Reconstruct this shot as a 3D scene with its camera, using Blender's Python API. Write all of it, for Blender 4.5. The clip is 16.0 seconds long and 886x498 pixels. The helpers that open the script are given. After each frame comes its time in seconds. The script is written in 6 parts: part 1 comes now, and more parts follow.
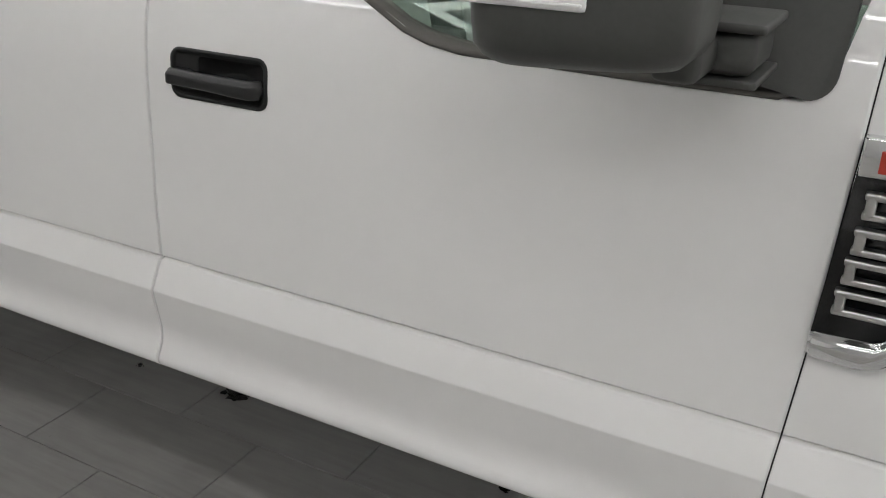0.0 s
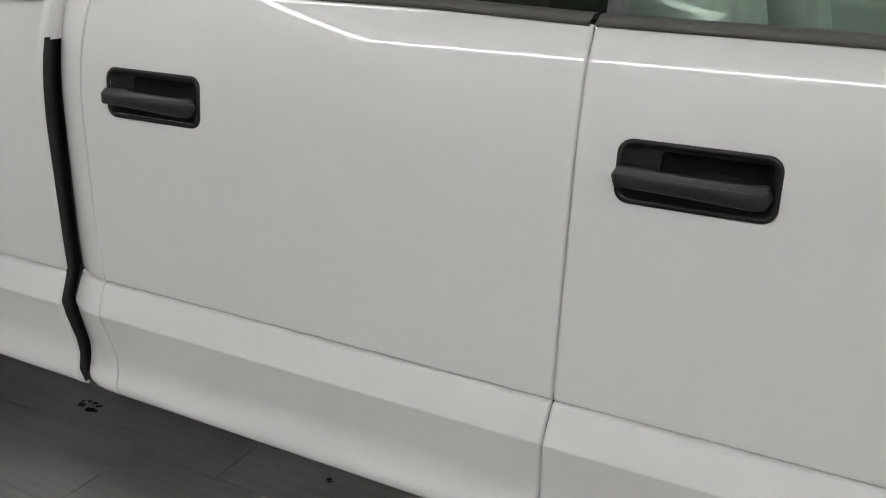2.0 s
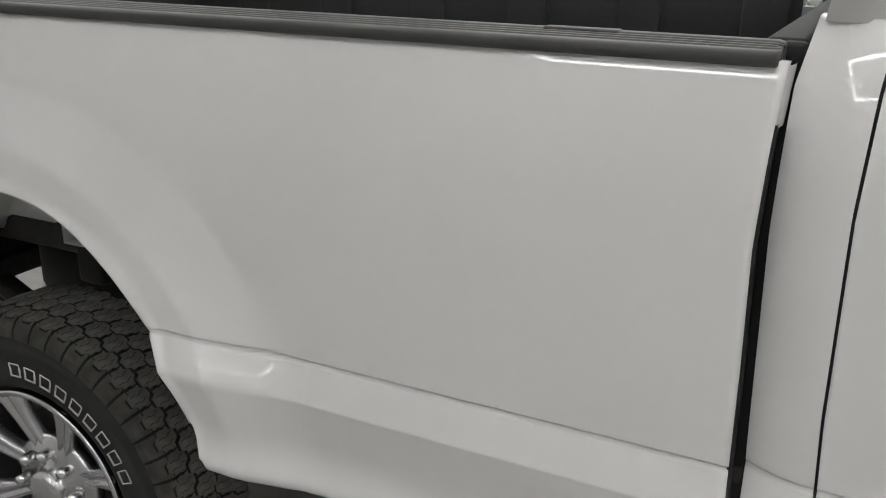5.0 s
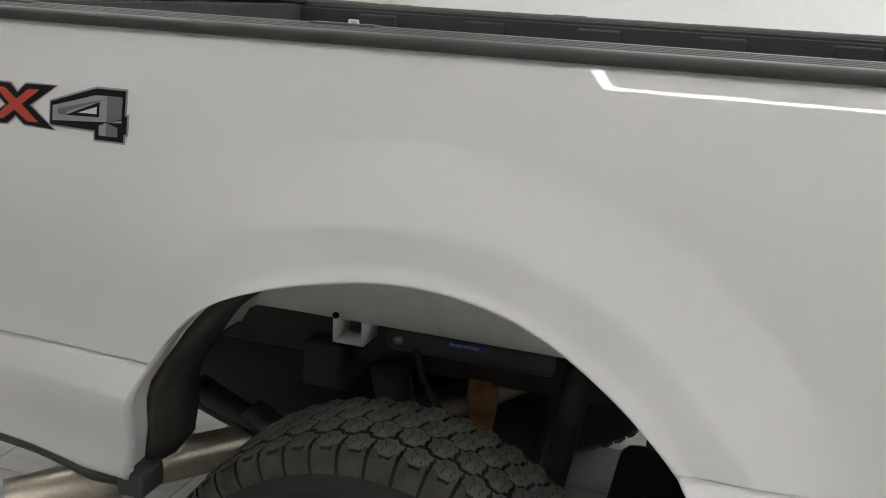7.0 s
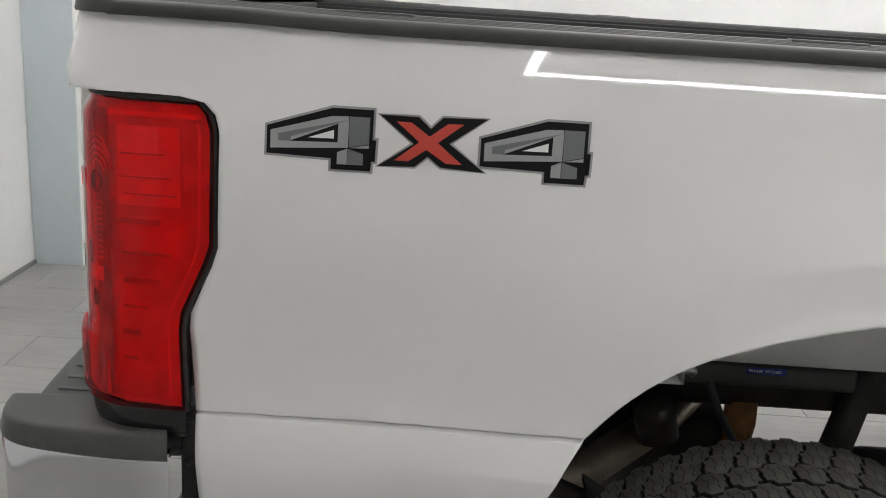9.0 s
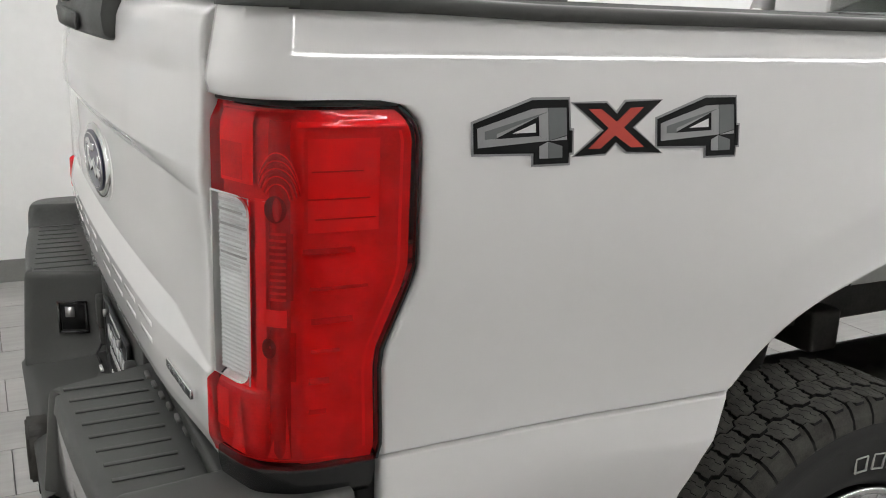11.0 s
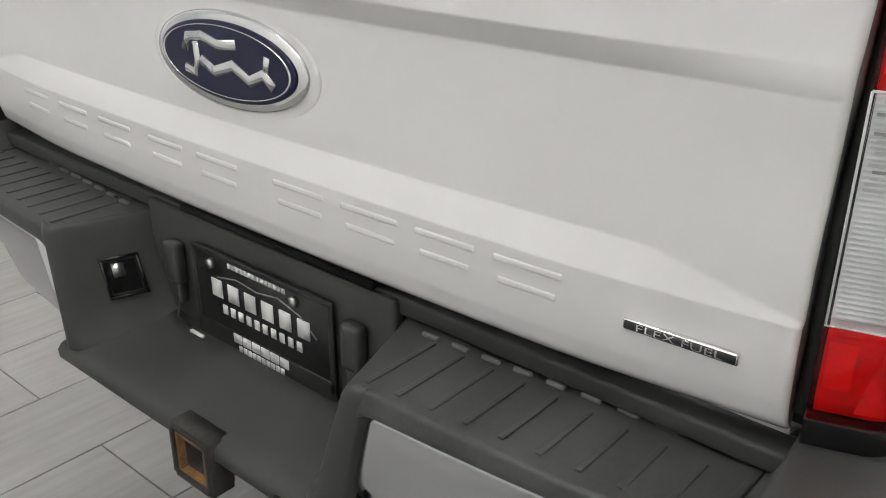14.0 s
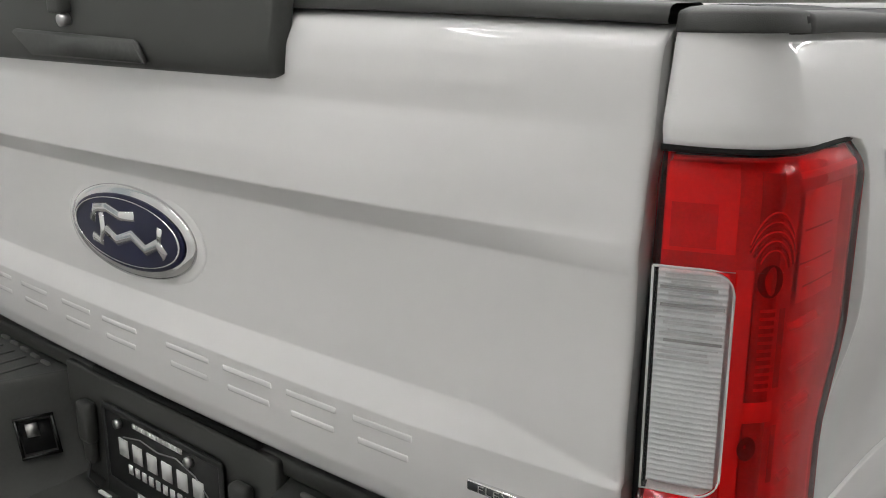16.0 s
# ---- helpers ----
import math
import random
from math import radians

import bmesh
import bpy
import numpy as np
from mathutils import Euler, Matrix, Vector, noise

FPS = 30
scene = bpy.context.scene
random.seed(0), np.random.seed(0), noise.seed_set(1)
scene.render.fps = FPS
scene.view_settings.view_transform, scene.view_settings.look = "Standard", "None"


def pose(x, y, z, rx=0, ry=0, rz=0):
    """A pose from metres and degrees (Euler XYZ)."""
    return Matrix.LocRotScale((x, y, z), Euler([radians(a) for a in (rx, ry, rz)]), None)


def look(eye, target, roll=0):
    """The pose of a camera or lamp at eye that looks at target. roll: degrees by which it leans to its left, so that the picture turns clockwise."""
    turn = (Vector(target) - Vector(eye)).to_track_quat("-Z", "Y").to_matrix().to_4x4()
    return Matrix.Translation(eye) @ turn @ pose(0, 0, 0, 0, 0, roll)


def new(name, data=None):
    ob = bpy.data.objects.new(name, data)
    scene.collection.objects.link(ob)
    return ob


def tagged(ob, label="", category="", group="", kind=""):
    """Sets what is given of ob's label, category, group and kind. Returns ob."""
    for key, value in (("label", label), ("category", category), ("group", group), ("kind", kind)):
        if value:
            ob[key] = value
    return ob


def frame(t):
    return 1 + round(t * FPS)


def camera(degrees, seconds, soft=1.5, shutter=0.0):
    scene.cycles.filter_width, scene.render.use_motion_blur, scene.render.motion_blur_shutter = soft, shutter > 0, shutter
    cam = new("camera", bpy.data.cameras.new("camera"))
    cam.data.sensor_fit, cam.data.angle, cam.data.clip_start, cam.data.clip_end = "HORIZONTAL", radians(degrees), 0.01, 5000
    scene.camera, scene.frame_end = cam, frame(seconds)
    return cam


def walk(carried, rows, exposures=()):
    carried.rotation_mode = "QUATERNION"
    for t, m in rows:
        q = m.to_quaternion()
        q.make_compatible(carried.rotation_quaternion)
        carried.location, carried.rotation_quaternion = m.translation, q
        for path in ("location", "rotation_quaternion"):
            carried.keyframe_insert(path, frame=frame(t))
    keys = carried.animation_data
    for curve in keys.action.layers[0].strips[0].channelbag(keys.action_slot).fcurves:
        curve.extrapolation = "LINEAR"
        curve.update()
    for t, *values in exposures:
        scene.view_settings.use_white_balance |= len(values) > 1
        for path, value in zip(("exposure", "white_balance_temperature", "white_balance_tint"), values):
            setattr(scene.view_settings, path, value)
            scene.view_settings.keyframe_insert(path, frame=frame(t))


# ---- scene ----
cam = camera(51.8, 16.0, soft=1.0)
PATH = [
    (0, (4.664, -1.09, 1.608), (3.787, 0.509, 0.787), 0.8),
    (0.5, (4.508, -1.1, 1.608), (3.621, 0.511, 0.821), 0.7),
    (1, (4.32, -1.132, 1.617), (3.429, 0.483, 0.844), 0.3),
    (1.5, (4.119, -1.137, 1.604), (3.236, 0.493, 0.853), 0.3),
    (2, (3.877, -1.082, 1.575), (2.991, 0.558, 0.851), 0.2),
    (2.5, (3.665, -1.059, 1.575), (2.789, 0.59, 0.858), 0.2),
    (3, (3.438, -1.077, 1.582), (2.574, 0.581, 0.873), 0.1),
    (3.5, (3.257, -1.095, 1.582), (2.397, 0.571, 0.883), 0.2),
    (4, (3.04, -1.062, 1.564), (2.181, 0.608, 0.876), 0.2),
    (4.5, (2.822, -1.033, 1.563), (1.962, 0.638, 0.88), 0.2),
    (4.7, (2.73, -1.046, 1.558), (1.871, 0.629, 0.881), 0.3),
    (6.8, (1.658, -1.104, 1.473), (1.052, 0.721, 0.924), 3.2),
    (7, (1.548, -1.109, 1.476), (0.97, 0.727, 0.933), 3.3),
    (7.5, (1.297, -1.109, 1.461), (0.797, 0.751, 0.922), 3.3),
    (8, (1.009, -1.085, 1.431), (0.666, 0.814, 0.904), 3.5),
    (8.5, (0.781, -1.068, 1.433), (0.567, 0.848, 0.901), 3.7),
    (9, (0.526, -1.101, 1.45), (0.526, 0.827, 0.917), 3.7),
    (9.2, (0.44, -1.109, 1.458), (0.526, 0.817, 0.926), 3.6),
    (11.5, (-0.294, -0.78, 1.355), (0.732, 0.847, 0.81), 1.9),
    (12, (-0.345, -0.666, 1.199), (0.762, 0.872, 0.559), 2.3),
    (12.5, (-0.396, -0.532, 1.132), (0.79, 0.903, 0.398), 2.2),
    (13, (-0.501, -0.375, 1.161), (0.772, 0.965, 0.398), 1.2),
    (13.5, (-0.658, -0.199, 1.261), (0.69, 1.063, 0.492), 1.5),
    (14, (-0.755, -0.082, 1.392), (0.632, 1.1, 0.567), 0.5),
    (14.5, (-0.814, -0.047, 1.43), (0.648, 1.132, 0.744), 0.9),
    (15, (-0.834, -0.046, 1.46), (0.681, 1.13, 0.894), 0.9),
    (15.5, (-0.8, -0.1, 1.445), (0.724, 1.089, 0.929), 0.9),
    (16, (-0.681, -0.239, 1.426), (0.783, 1.022, 0.912), 0.1),
]
EXPOSURES = [(0.0, 0.14), (4.0, 0.10), (7.0, 0.26), (8.0, 0.43), (9.0, 0.45), (11.3, 0.62), (12.0, 0.90), (12.5, 1.14), (13.5, 0.96), (14.4, 0.32), (16.0, 0.22)]
walk(cam, [(t, look(eye, target, roll)) for t, eye, target, roll in PATH], EXPOSURES)


# ---- world and light ----
world = bpy.data.worlds.new("room_air")
scene.world = world
world.use_nodes = True
world.node_tree.nodes["Background"].inputs[0].default_value = (0.75, 0.78, 0.8, 1)
world.node_tree.nodes["Background"].inputs[1].default_value = 0.05
scene.view_settings.exposure = 0.0

# ---- materials ----


def mat(name, color, rough=0.5, metal=0.0, coat=0.0, coat_rough=0.03, var=0.0, scale=8.0, bump=0.0, bump_scale=200.0, spec=0.5, rough_var=0.0, tint=None, aniso=None):
    """A surface with two scales of variation in colour and roughness, and fine relief."""
    m = bpy.data.materials.new(name)
    m.use_nodes = True
    nt = m.node_tree
    b = nt.nodes["Principled BSDF"]
    b.inputs["Base Color"].default_value = (*color, 1)
    b.inputs["Roughness"].default_value = rough
    b.inputs["Metallic"].default_value = metal
    b.inputs["Coat Weight"].default_value = coat
    b.inputs["Coat Roughness"].default_value = coat_rough
    b.inputs["Specular IOR Level"].default_value = spec
    geo = nt.nodes.new("ShaderNodeTexCoord")
    co = geo.outputs["Object"]
    if var or rough_var:
        n1 = nt.nodes.new("ShaderNodeTexNoise")
        n1.inputs["Scale"].default_value = scale
        n1.inputs["Detail"].default_value = 6
        nt.links.new(co, n1.inputs["Vector"])
        n2 = nt.nodes.new("ShaderNodeTexNoise")
        n2.inputs["Scale"].default_value = scale * 14
        n2.inputs["Detail"].default_value = 3
        nt.links.new(co, n2.inputs["Vector"])
        mixn = nt.nodes.new("ShaderNodeMath")
        mixn.operation = "MULTIPLY_ADD"
        nt.links.new(n2.outputs["Fac"], mixn.inputs[0])
        mixn.inputs[1].default_value = 0.45
        nt.links.new(n1.outputs["Fac"], mixn.inputs[2])
        if var:
            ramp = nt.nodes.new("ShaderNodeValToRGB")
            lo = tuple(max(0.0, c * (1 - var)) for c in color) if tint is None else tint
            hi = tuple(min(1.0, c * (1 + var)) for c in color)
            ramp.color_ramp.elements[0].position, ramp.color_ramp.elements[1].position = 0.5, 0.95
            ramp.color_ramp.elements[0].color, ramp.color_ramp.elements[1].color = (*lo, 1), (*hi, 1)
            nt.links.new(mixn.outputs[0], ramp.inputs[0])
            nt.links.new(ramp.outputs[0], b.inputs["Base Color"])
        if rough_var:
            mr = nt.nodes.new("ShaderNodeMapRange")
            mr.inputs["From Min"].default_value, mr.inputs["From Max"].default_value = 0.4, 1.0
            mr.inputs["To Min"].default_value, mr.inputs["To Max"].default_value = max(0.0, rough - rough_var), min(1.0, rough + rough_var)
            nt.links.new(mixn.outputs[0], mr.inputs["Value"])
            nt.links.new(mr.outputs[0], b.inputs["Roughness"])
    if bump:
        n3 = nt.nodes.new("ShaderNodeTexNoise")
        n3.inputs["Scale"].default_value = bump_scale
        n3.inputs["Detail"].default_value = 4
        nt.links.new(co, n3.inputs["Vector"])
        bp = nt.nodes.new("ShaderNodeBump")
        bp.inputs["Strength"].default_value = bump
        bp.inputs["Distance"].default_value = 0.001
        nt.links.new(n3.outputs["Fac"], bp.inputs["Height"])
        nt.links.new(bp.outputs[0], b.inputs["Normal"])
    return m


def lens_mat(name, tint, gloss=0.03):
    """A thin clear or coloured shell: what lies behind shows through, and the surface mirrors the lamps."""
    m = bpy.data.materials.new(name)
    m.use_nodes = True
    nt = m.node_tree
    nt.nodes.remove(nt.nodes["Principled BSDF"])
    tr = nt.nodes.new("ShaderNodeBsdfTransparent")
    tr.inputs[0].default_value = (*tint, 1)
    gl = nt.nodes.new("ShaderNodeBsdfGlossy")
    gl.inputs["Roughness"].default_value = gloss
    lw = nt.nodes.new("ShaderNodeLayerWeight")
    lw.inputs[0].default_value = 0.5
    pw = nt.nodes.new("ShaderNodeMath")
    pw.operation = "POWER"
    nt.links.new(lw.outputs["Facing"], pw.inputs[0])
    pw.inputs[1].default_value = 5.0
    ma = nt.nodes.new("ShaderNodeMath")
    ma.operation = "MULTIPLY_ADD"
    nt.links.new(pw.outputs[0], ma.inputs[0])
    ma.inputs[1].default_value, ma.inputs[2].default_value = 0.9, 0.034
    mx = nt.nodes.new("ShaderNodeMixShader")
    nt.links.new(ma.outputs[0], mx.inputs[0])
    nt.links.new(tr.outputs[0], mx.inputs[1])
    nt.links.new(gl.outputs[0], mx.inputs[2])
    nt.links.new(mx.outputs[0], nt.nodes["Material Output"].inputs[0])
    return m


def glow_mat(name, color, strength):
    m = bpy.data.materials.new(name)
    m.use_nodes = True
    nt = m.node_tree
    nt.nodes.remove(nt.nodes["Principled BSDF"])
    em = nt.nodes.new("ShaderNodeEmission")
    em.inputs[0].default_value, em.inputs[1].default_value = (*color, 1), strength
    nt.links.new(em.outputs[0], nt.nodes["Material Output"].inputs[0])
    return m


M_PAINT = mat("white_car_paint", (0.81, 0.80, 0.79), 0.5, coat=1.0, coat_rough=0.004, var=0.012, scale=3, spec=0.12)
M_PAINT_IN = mat("white_primer", (0.76, 0.76, 0.74), 0.5, var=0.08, scale=9)
M_PLASTIC = mat("black_grained_plastic", (0.053, 0.054, 0.050), 0.52, var=0.15, scale=12, bump=0.25, bump_scale=900, rough_var=0.08)
M_PAD = mat("black_step_pad", (0.062, 0.064, 0.060), 0.5, var=0.3, scale=10, bump=0.3, bump_scale=700, rough_var=0.12)
M_WORN = mat("worn_grey_plastic", (0.16, 0.16, 0.15), 0.4, var=0.2, scale=40)
M_GLOSSBLACK = mat("gloss_black", (0.012, 0.012, 0.012), 0.2, var=0.2, rough_var=0.08)
M_RUBBER = mat("black_rubber_seal", (0.014, 0.014, 0.014), 0.6, var=0.2)
M_HANDLE = mat("black_handle_plastic", (0.018, 0.018, 0.018), 0.42, var=0.15, scale=12, bump=0.15, bump_scale=900)
M_POCKET = mat("dark_handle_pocket", (0.006, 0.006, 0.006), 0.45, var=0.2)
M_BELT = mat("grey_belt_rubber", (0.075, 0.07, 0.062), 0.5, var=0.15, scale=12, bump=0.1, bump_scale=900)
M_LINER = mat("sprayed_bed_liner", (0.016, 0.017, 0.017), 0.7, var=0.25, bump=0.8, bump_scale=350)
M_CHROME = mat("bumper_chrome", (0.71, 0.715, 0.745), 0.13, metal=1.0)
M_BRIGHT = mat("polished_chrome", (0.78, 0.78, 0.78), 0.08, metal=1.0)
M_ALU = mat("machined_wheel", (0.62, 0.62, 0.63), 0.24, metal=1.0, var=0.06, scale=15)
M_TYRE = mat("tyre_rubber", (0.022, 0.022, 0.021), 0.72, var=0.3, scale=18, bump=0.4, bump_scale=260, rough_var=0.1)
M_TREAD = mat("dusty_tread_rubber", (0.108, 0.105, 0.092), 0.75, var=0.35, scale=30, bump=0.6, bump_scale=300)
# near-black stands in for the shade between tread blocks and in sipes
M_GROOVE_SHADE = mat("shadowed_groove_rubber", (0.012, 0.012, 0.011), 0.85, var=0.3, scale=30)
M_WHITE_RUBBER = mat("white_tyre_lettering", (0.6, 0.6, 0.57), 0.6, var=0.1)
M_FRAME = mat("dirty_black_frame", (0.038, 0.035, 0.030), 0.6, var=0.5, scale=10, bump=0.5, bump_scale=120)
M_RUST = mat("rusty_steel", (0.26, 0.13, 0.045), 0.8, var=0.5, scale=25, bump=0.6, bump_scale=150)
M_PIPE = mat("tarnished_steel_pipe", (0.62, 0.55, 0.44), 0.38, metal=0.75, var=0.2, scale=9, rough_var=0.1)
M_TAN = mat("dusty_tan_steel", (0.21, 0.18, 0.13), 0.6, var=0.3, scale=10)
# soot in the exhaust; elsewhere the shade of holes, slots and joints as black
M_SOOT_HOLLOW = mat("soot_and_hollow_shade", (0.004, 0.004, 0.004), 0.9)
M_RED_LENS = lens_mat("red_lamp_lens", (0.95, 0.006, 0.010))
M_CLEAR_LENS = lens_mat("clear_lamp_lens", (0.92, 0.93, 0.93))
# one lamp reflector in four greys: its light and shade set in colour
M_RED_IN = mat("lamp_reflector_lit", (0.90, 0.88, 0.87), 0.3, metal=0.2, var=0.08, scale=20)
M_RED_MID = mat("lamp_reflector_mid_tone", (0.72, 0.70, 0.70), 0.35, metal=0.2, var=0.15, scale=25)
M_RED_LOW = mat("lamp_reflector_shaded", (0.44, 0.42, 0.42), 0.4, metal=0.2, var=0.2, scale=25)
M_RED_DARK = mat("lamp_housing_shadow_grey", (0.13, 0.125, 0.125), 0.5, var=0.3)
M_SILVER_IN = mat("lamp_silver_reflector", (0.90, 0.90, 0.90), 0.3, metal=0.15, var=0.08, scale=30)
M_GLASS = lens_mat("tinted_window_glass", (0.83, 0.90, 0.85), 0.005)
M_PRIVACY = lens_mat("privacy_window_glass", (0.42, 0.45, 0.41), 0.01)
M_EMB_BLUE = mat("emblem_blue", (0.008, 0.009, 0.045), 0.3, coat=0.3, var=0.05, spec=0.25)
M_DEC_GREY = mat("decal_grey", (0.32, 0.32, 0.32), 0.45, var=0.05)
M_DEC_MID = mat("decal_mid_grey", (0.15, 0.16, 0.16), 0.45, var=0.05)
M_DEC_DARK = mat("decal_charcoal", (0.06, 0.065, 0.065), 0.45, var=0.05)
M_DEC_BLACK = mat("decal_black", (0.006, 0.006, 0.006), 0.4, spec=0.2)
M_DEC_RED = mat("decal_red", (0.52, 0.05, 0.03), 0.45, var=0.06)
M_PLATE = mat("plate_black", (0.022, 0.023, 0.022), 0.4, var=0.2)
M_PLATE_INK = mat("plate_white_ink", (0.78, 0.78, 0.76), 0.5)
M_BLUE_LABEL = mat("blue_label", (0.03, 0.06, 0.30), 0.5)
M_SEAT = mat("grey_seat_cloth", (0.42, 0.44, 0.42), 0.9, var=0.2, bump=0.4, bump_scale=500)
M_CARD = mat("pale_door_card", (0.58, 0.62, 0.58), 0.6, var=0.08, scale=6)
M_DASH = mat("dark_dash_plastic", (0.17, 0.18, 0.17), 0.6, var=0.15)
M_WALL = mat("white_painted_wall", (0.80, 0.80, 0.785), 0.6, var=0.03, scale=2, bump=0.1, bump_scale=90)
# for the unseen near wall; grey so that it returns less light
M_WALL_GREY = mat("unseen_wall_grey", (0.46, 0.46, 0.45), 0.6, var=0.04, scale=2, bump=0.1, bump_scale=90)
M_WALL_BLUE = mat("pale_blue_grey_paint", (0.56, 0.62, 0.64), 0.55, var=0.03, scale=2)
M_CEIL = mat("ceiling_paint", (0.74, 0.74, 0.73), 0.9, var=0.04, scale=1)
M_GREYBASE = mat("grey_wall_base", (0.20, 0.20, 0.19), 0.5, var=0.1)
M_DOOR = mat("white_steel_door", (0.72, 0.72, 0.70), 0.4, var=0.03)
M_STEEL = mat("brushed_steel", (0.55, 0.55, 0.54), 0.3, metal=1.0, var=0.06)
M_GROUT = mat("dark_tile_grout", (0.14, 0.135, 0.13), 0.9, var=0.2, scale=30)
M_LED = glow_mat("led_tube_light", (0.99, 0.985, 0.985), 16.8)
M_WATER = mat("damp_dirt_spot", (0.012, 0.011, 0.010), 0.25, var=0.3, scale=30)


def tile_mat():
    """Grey wood-look porcelain: long soft streaks, cloudy patches, a little shade from tile to tile."""
    m = mat("grey_porcelain_tile", (0.27, 0.262, 0.25), 0.33, rough_var=0.08, scale=5)
    nt = m.node_tree
    b = nt.nodes["Principled BSDF"]
    co = nt.nodes.new("ShaderNodeNewGeometry")
    mp = nt.nodes.new("ShaderNodeMapping")
    mp.inputs["Scale"].default_value = (2.5, 26, 1)
    nt.links.new(co.outputs["Position"], mp.inputs[0])
    n1 = nt.nodes.new("ShaderNodeTexNoise")
    n1.inputs["Scale"].default_value, n1.inputs["Detail"].default_value = 1.6, 7
    nt.links.new(mp.outputs[0], n1.inputs["Vector"])
    n2 = nt.nodes.new("ShaderNodeTexNoise")
    n2.inputs["Scale"].default_value, n2.inputs["Detail"].default_value = 3.5, 5
    nt.links.new(co.outputs["Position"], n2.inputs["Vector"])
    info = nt.nodes.new("ShaderNodeObjectInfo")
    add = nt.nodes.new("ShaderNodeMath")
    add.operation = "ADD"
    nt.links.new(n1.outputs["Fac"], add.inputs[0])
    nt.links.new(n2.outputs["Fac"], add.inputs[1])
    add2 = nt.nodes.new("ShaderNodeMath")
    add2.operation = "MULTIPLY_ADD"
    nt.links.new(info.outputs["Random"], add2.inputs[0])
    add2.inputs[1].default_value = 0.22
    nt.links.new(add.outputs[0], add2.inputs[2])
    ramp = nt.nodes.new("ShaderNodeValToRGB")
    e = ramp.color_ramp.elements
    e[0].position, e[0].color = 0.75, (0.262, 0.254, 0.243, 1)
    e[1].position, e[1].color = 1.4, (0.362, 0.353, 0.339, 1)
    mr = nt.nodes.new("ShaderNodeMapRange")
    mr.inputs["From Min"].default_value, mr.inputs["From Max"].default_value = 0.7, 1.45
    nt.links.new(add2.outputs[0], mr.inputs["Value"])
    e[0].position, e[1].position = 0.0, 1.0
    nt.links.new(mr.outputs[0], ramp.inputs[0])
    nt.links.new(ramp.outputs[0], b.inputs["Base Color"])
    return m


M_TILE = tile_mat()

# ---- mesh helpers ----
STRETCH = [0.0]  # lengthening of the truck forward of the rear wheel


def part(name, bm, material, parent=None, label="", smooth=True):
    """Links a bmesh as one mesh object under a thing or a part."""
    me = bpy.data.meshes.new(name)
    for f in bm.faces:
        f.smooth = smooth
    if parent is not None and STRETCH[0]:
        for v in bm.verts:
            v.co.x += STRETCH[0] * max(0.0, v.co.x - 0.9)
    bm.to_mesh(me)
    bm.free()
    mats = material if isinstance(material, (list, tuple)) else [material]
    for m in mats:
        me.materials.append(m)
    ob = new(name, me)
    if parent is not None:
        ob.parent = parent
    if label:
        ob["label"] = label
    return ob


def empty(name, label, category, group="", kind=""):
    return tagged(new(name), label, category, group, kind)


def add_box(bm, c, s, bevel=0.0, rot=None, seg=2):
    m = Matrix.Translation(c)
    if rot is not None:
        m = m @ Euler([radians(a) for a in rot]).to_matrix().to_4x4()
    r = bmesh.ops.create_cube(bm, size=1.0, matrix=m @ Matrix.Diagonal((*s, 1)))
    if bevel > 0:
        edges = list({e for v in r["verts"] for e in v.link_edges})
        bmesh.ops.bevel(bm, geom=edges, offset=bevel, segments=seg, affect="EDGES", profile=0.6)
    return bm


def box(c, s, bevel=0.0, rot=None, seg=2):
    return add_box(bmesh.new(), c, s, bevel, rot, seg)


def grid_bm(rows, close_u=False):
    """A sheet from rows of places."""
    bm = bmesh.new()
    vs = [[bm.verts.new(p) for p in row] for row in rows]
    n = len(vs[0])
    for a, b in zip(vs, vs[1:]):
        for i in range(n if close_u else n - 1):
            j = (i + 1) % n
            bm.faces.new((a[i], a[j], b[j], b[i]))
    return bm


def add_tube(bm, pts, r, seg=12, caps=True):
    """A round bar along a line of places; r is one radius or one for each place."""
    pts = [Vector(p) for p in pts]
    rs = r if isinstance(r, (list, tuple)) else [r] * len(pts)
    rings = []
    for i, p in enumerate(pts):
        d = (pts[min(i + 1, len(pts) - 1)] - pts[max(i - 1, 0)]).normalized()
        a = d.cross(Vector((0, 0, 1)) if abs(d.z) < 0.9 else Vector((1, 0, 0))).normalized()
        b = d.cross(a)
        rings.append([bm.verts.new(p + rs[i] * (math.cos(2 * math.pi * k / seg) * a + math.sin(2 * math.pi * k / seg) * b)) for k in range(seg)])
    for x, y in zip(rings, rings[1:]):
        for k in range(seg):
            bm.faces.new((x[k], x[(k + 1) % seg], y[(k + 1) % seg], y[k]))
    if caps:
        bm.faces.new(rings[0][::-1])
        bm.faces.new(rings[-1])
    return bm


def tube(pts, r, seg=12, caps=True):
    return add_tube(bmesh.new(), pts, r, seg, caps)


def add_prism(bm, pts, depth, place):
    """A flat outline with a depth; place turns (u, v, w) into the world."""
    n = len(pts)
    a = [bm.verts.new(place(u, v, 0)) for u, v in pts]
    b = [bm.verts.new(place(u, v, depth)) for u, v in pts]
    bm.faces.new(a[::-1])
    bm.faces.new(b)
    for i in range(n):
        bm.faces.new((a[i], a[(i + 1) % n], b[(i + 1) % n], b[i]))
    return bm


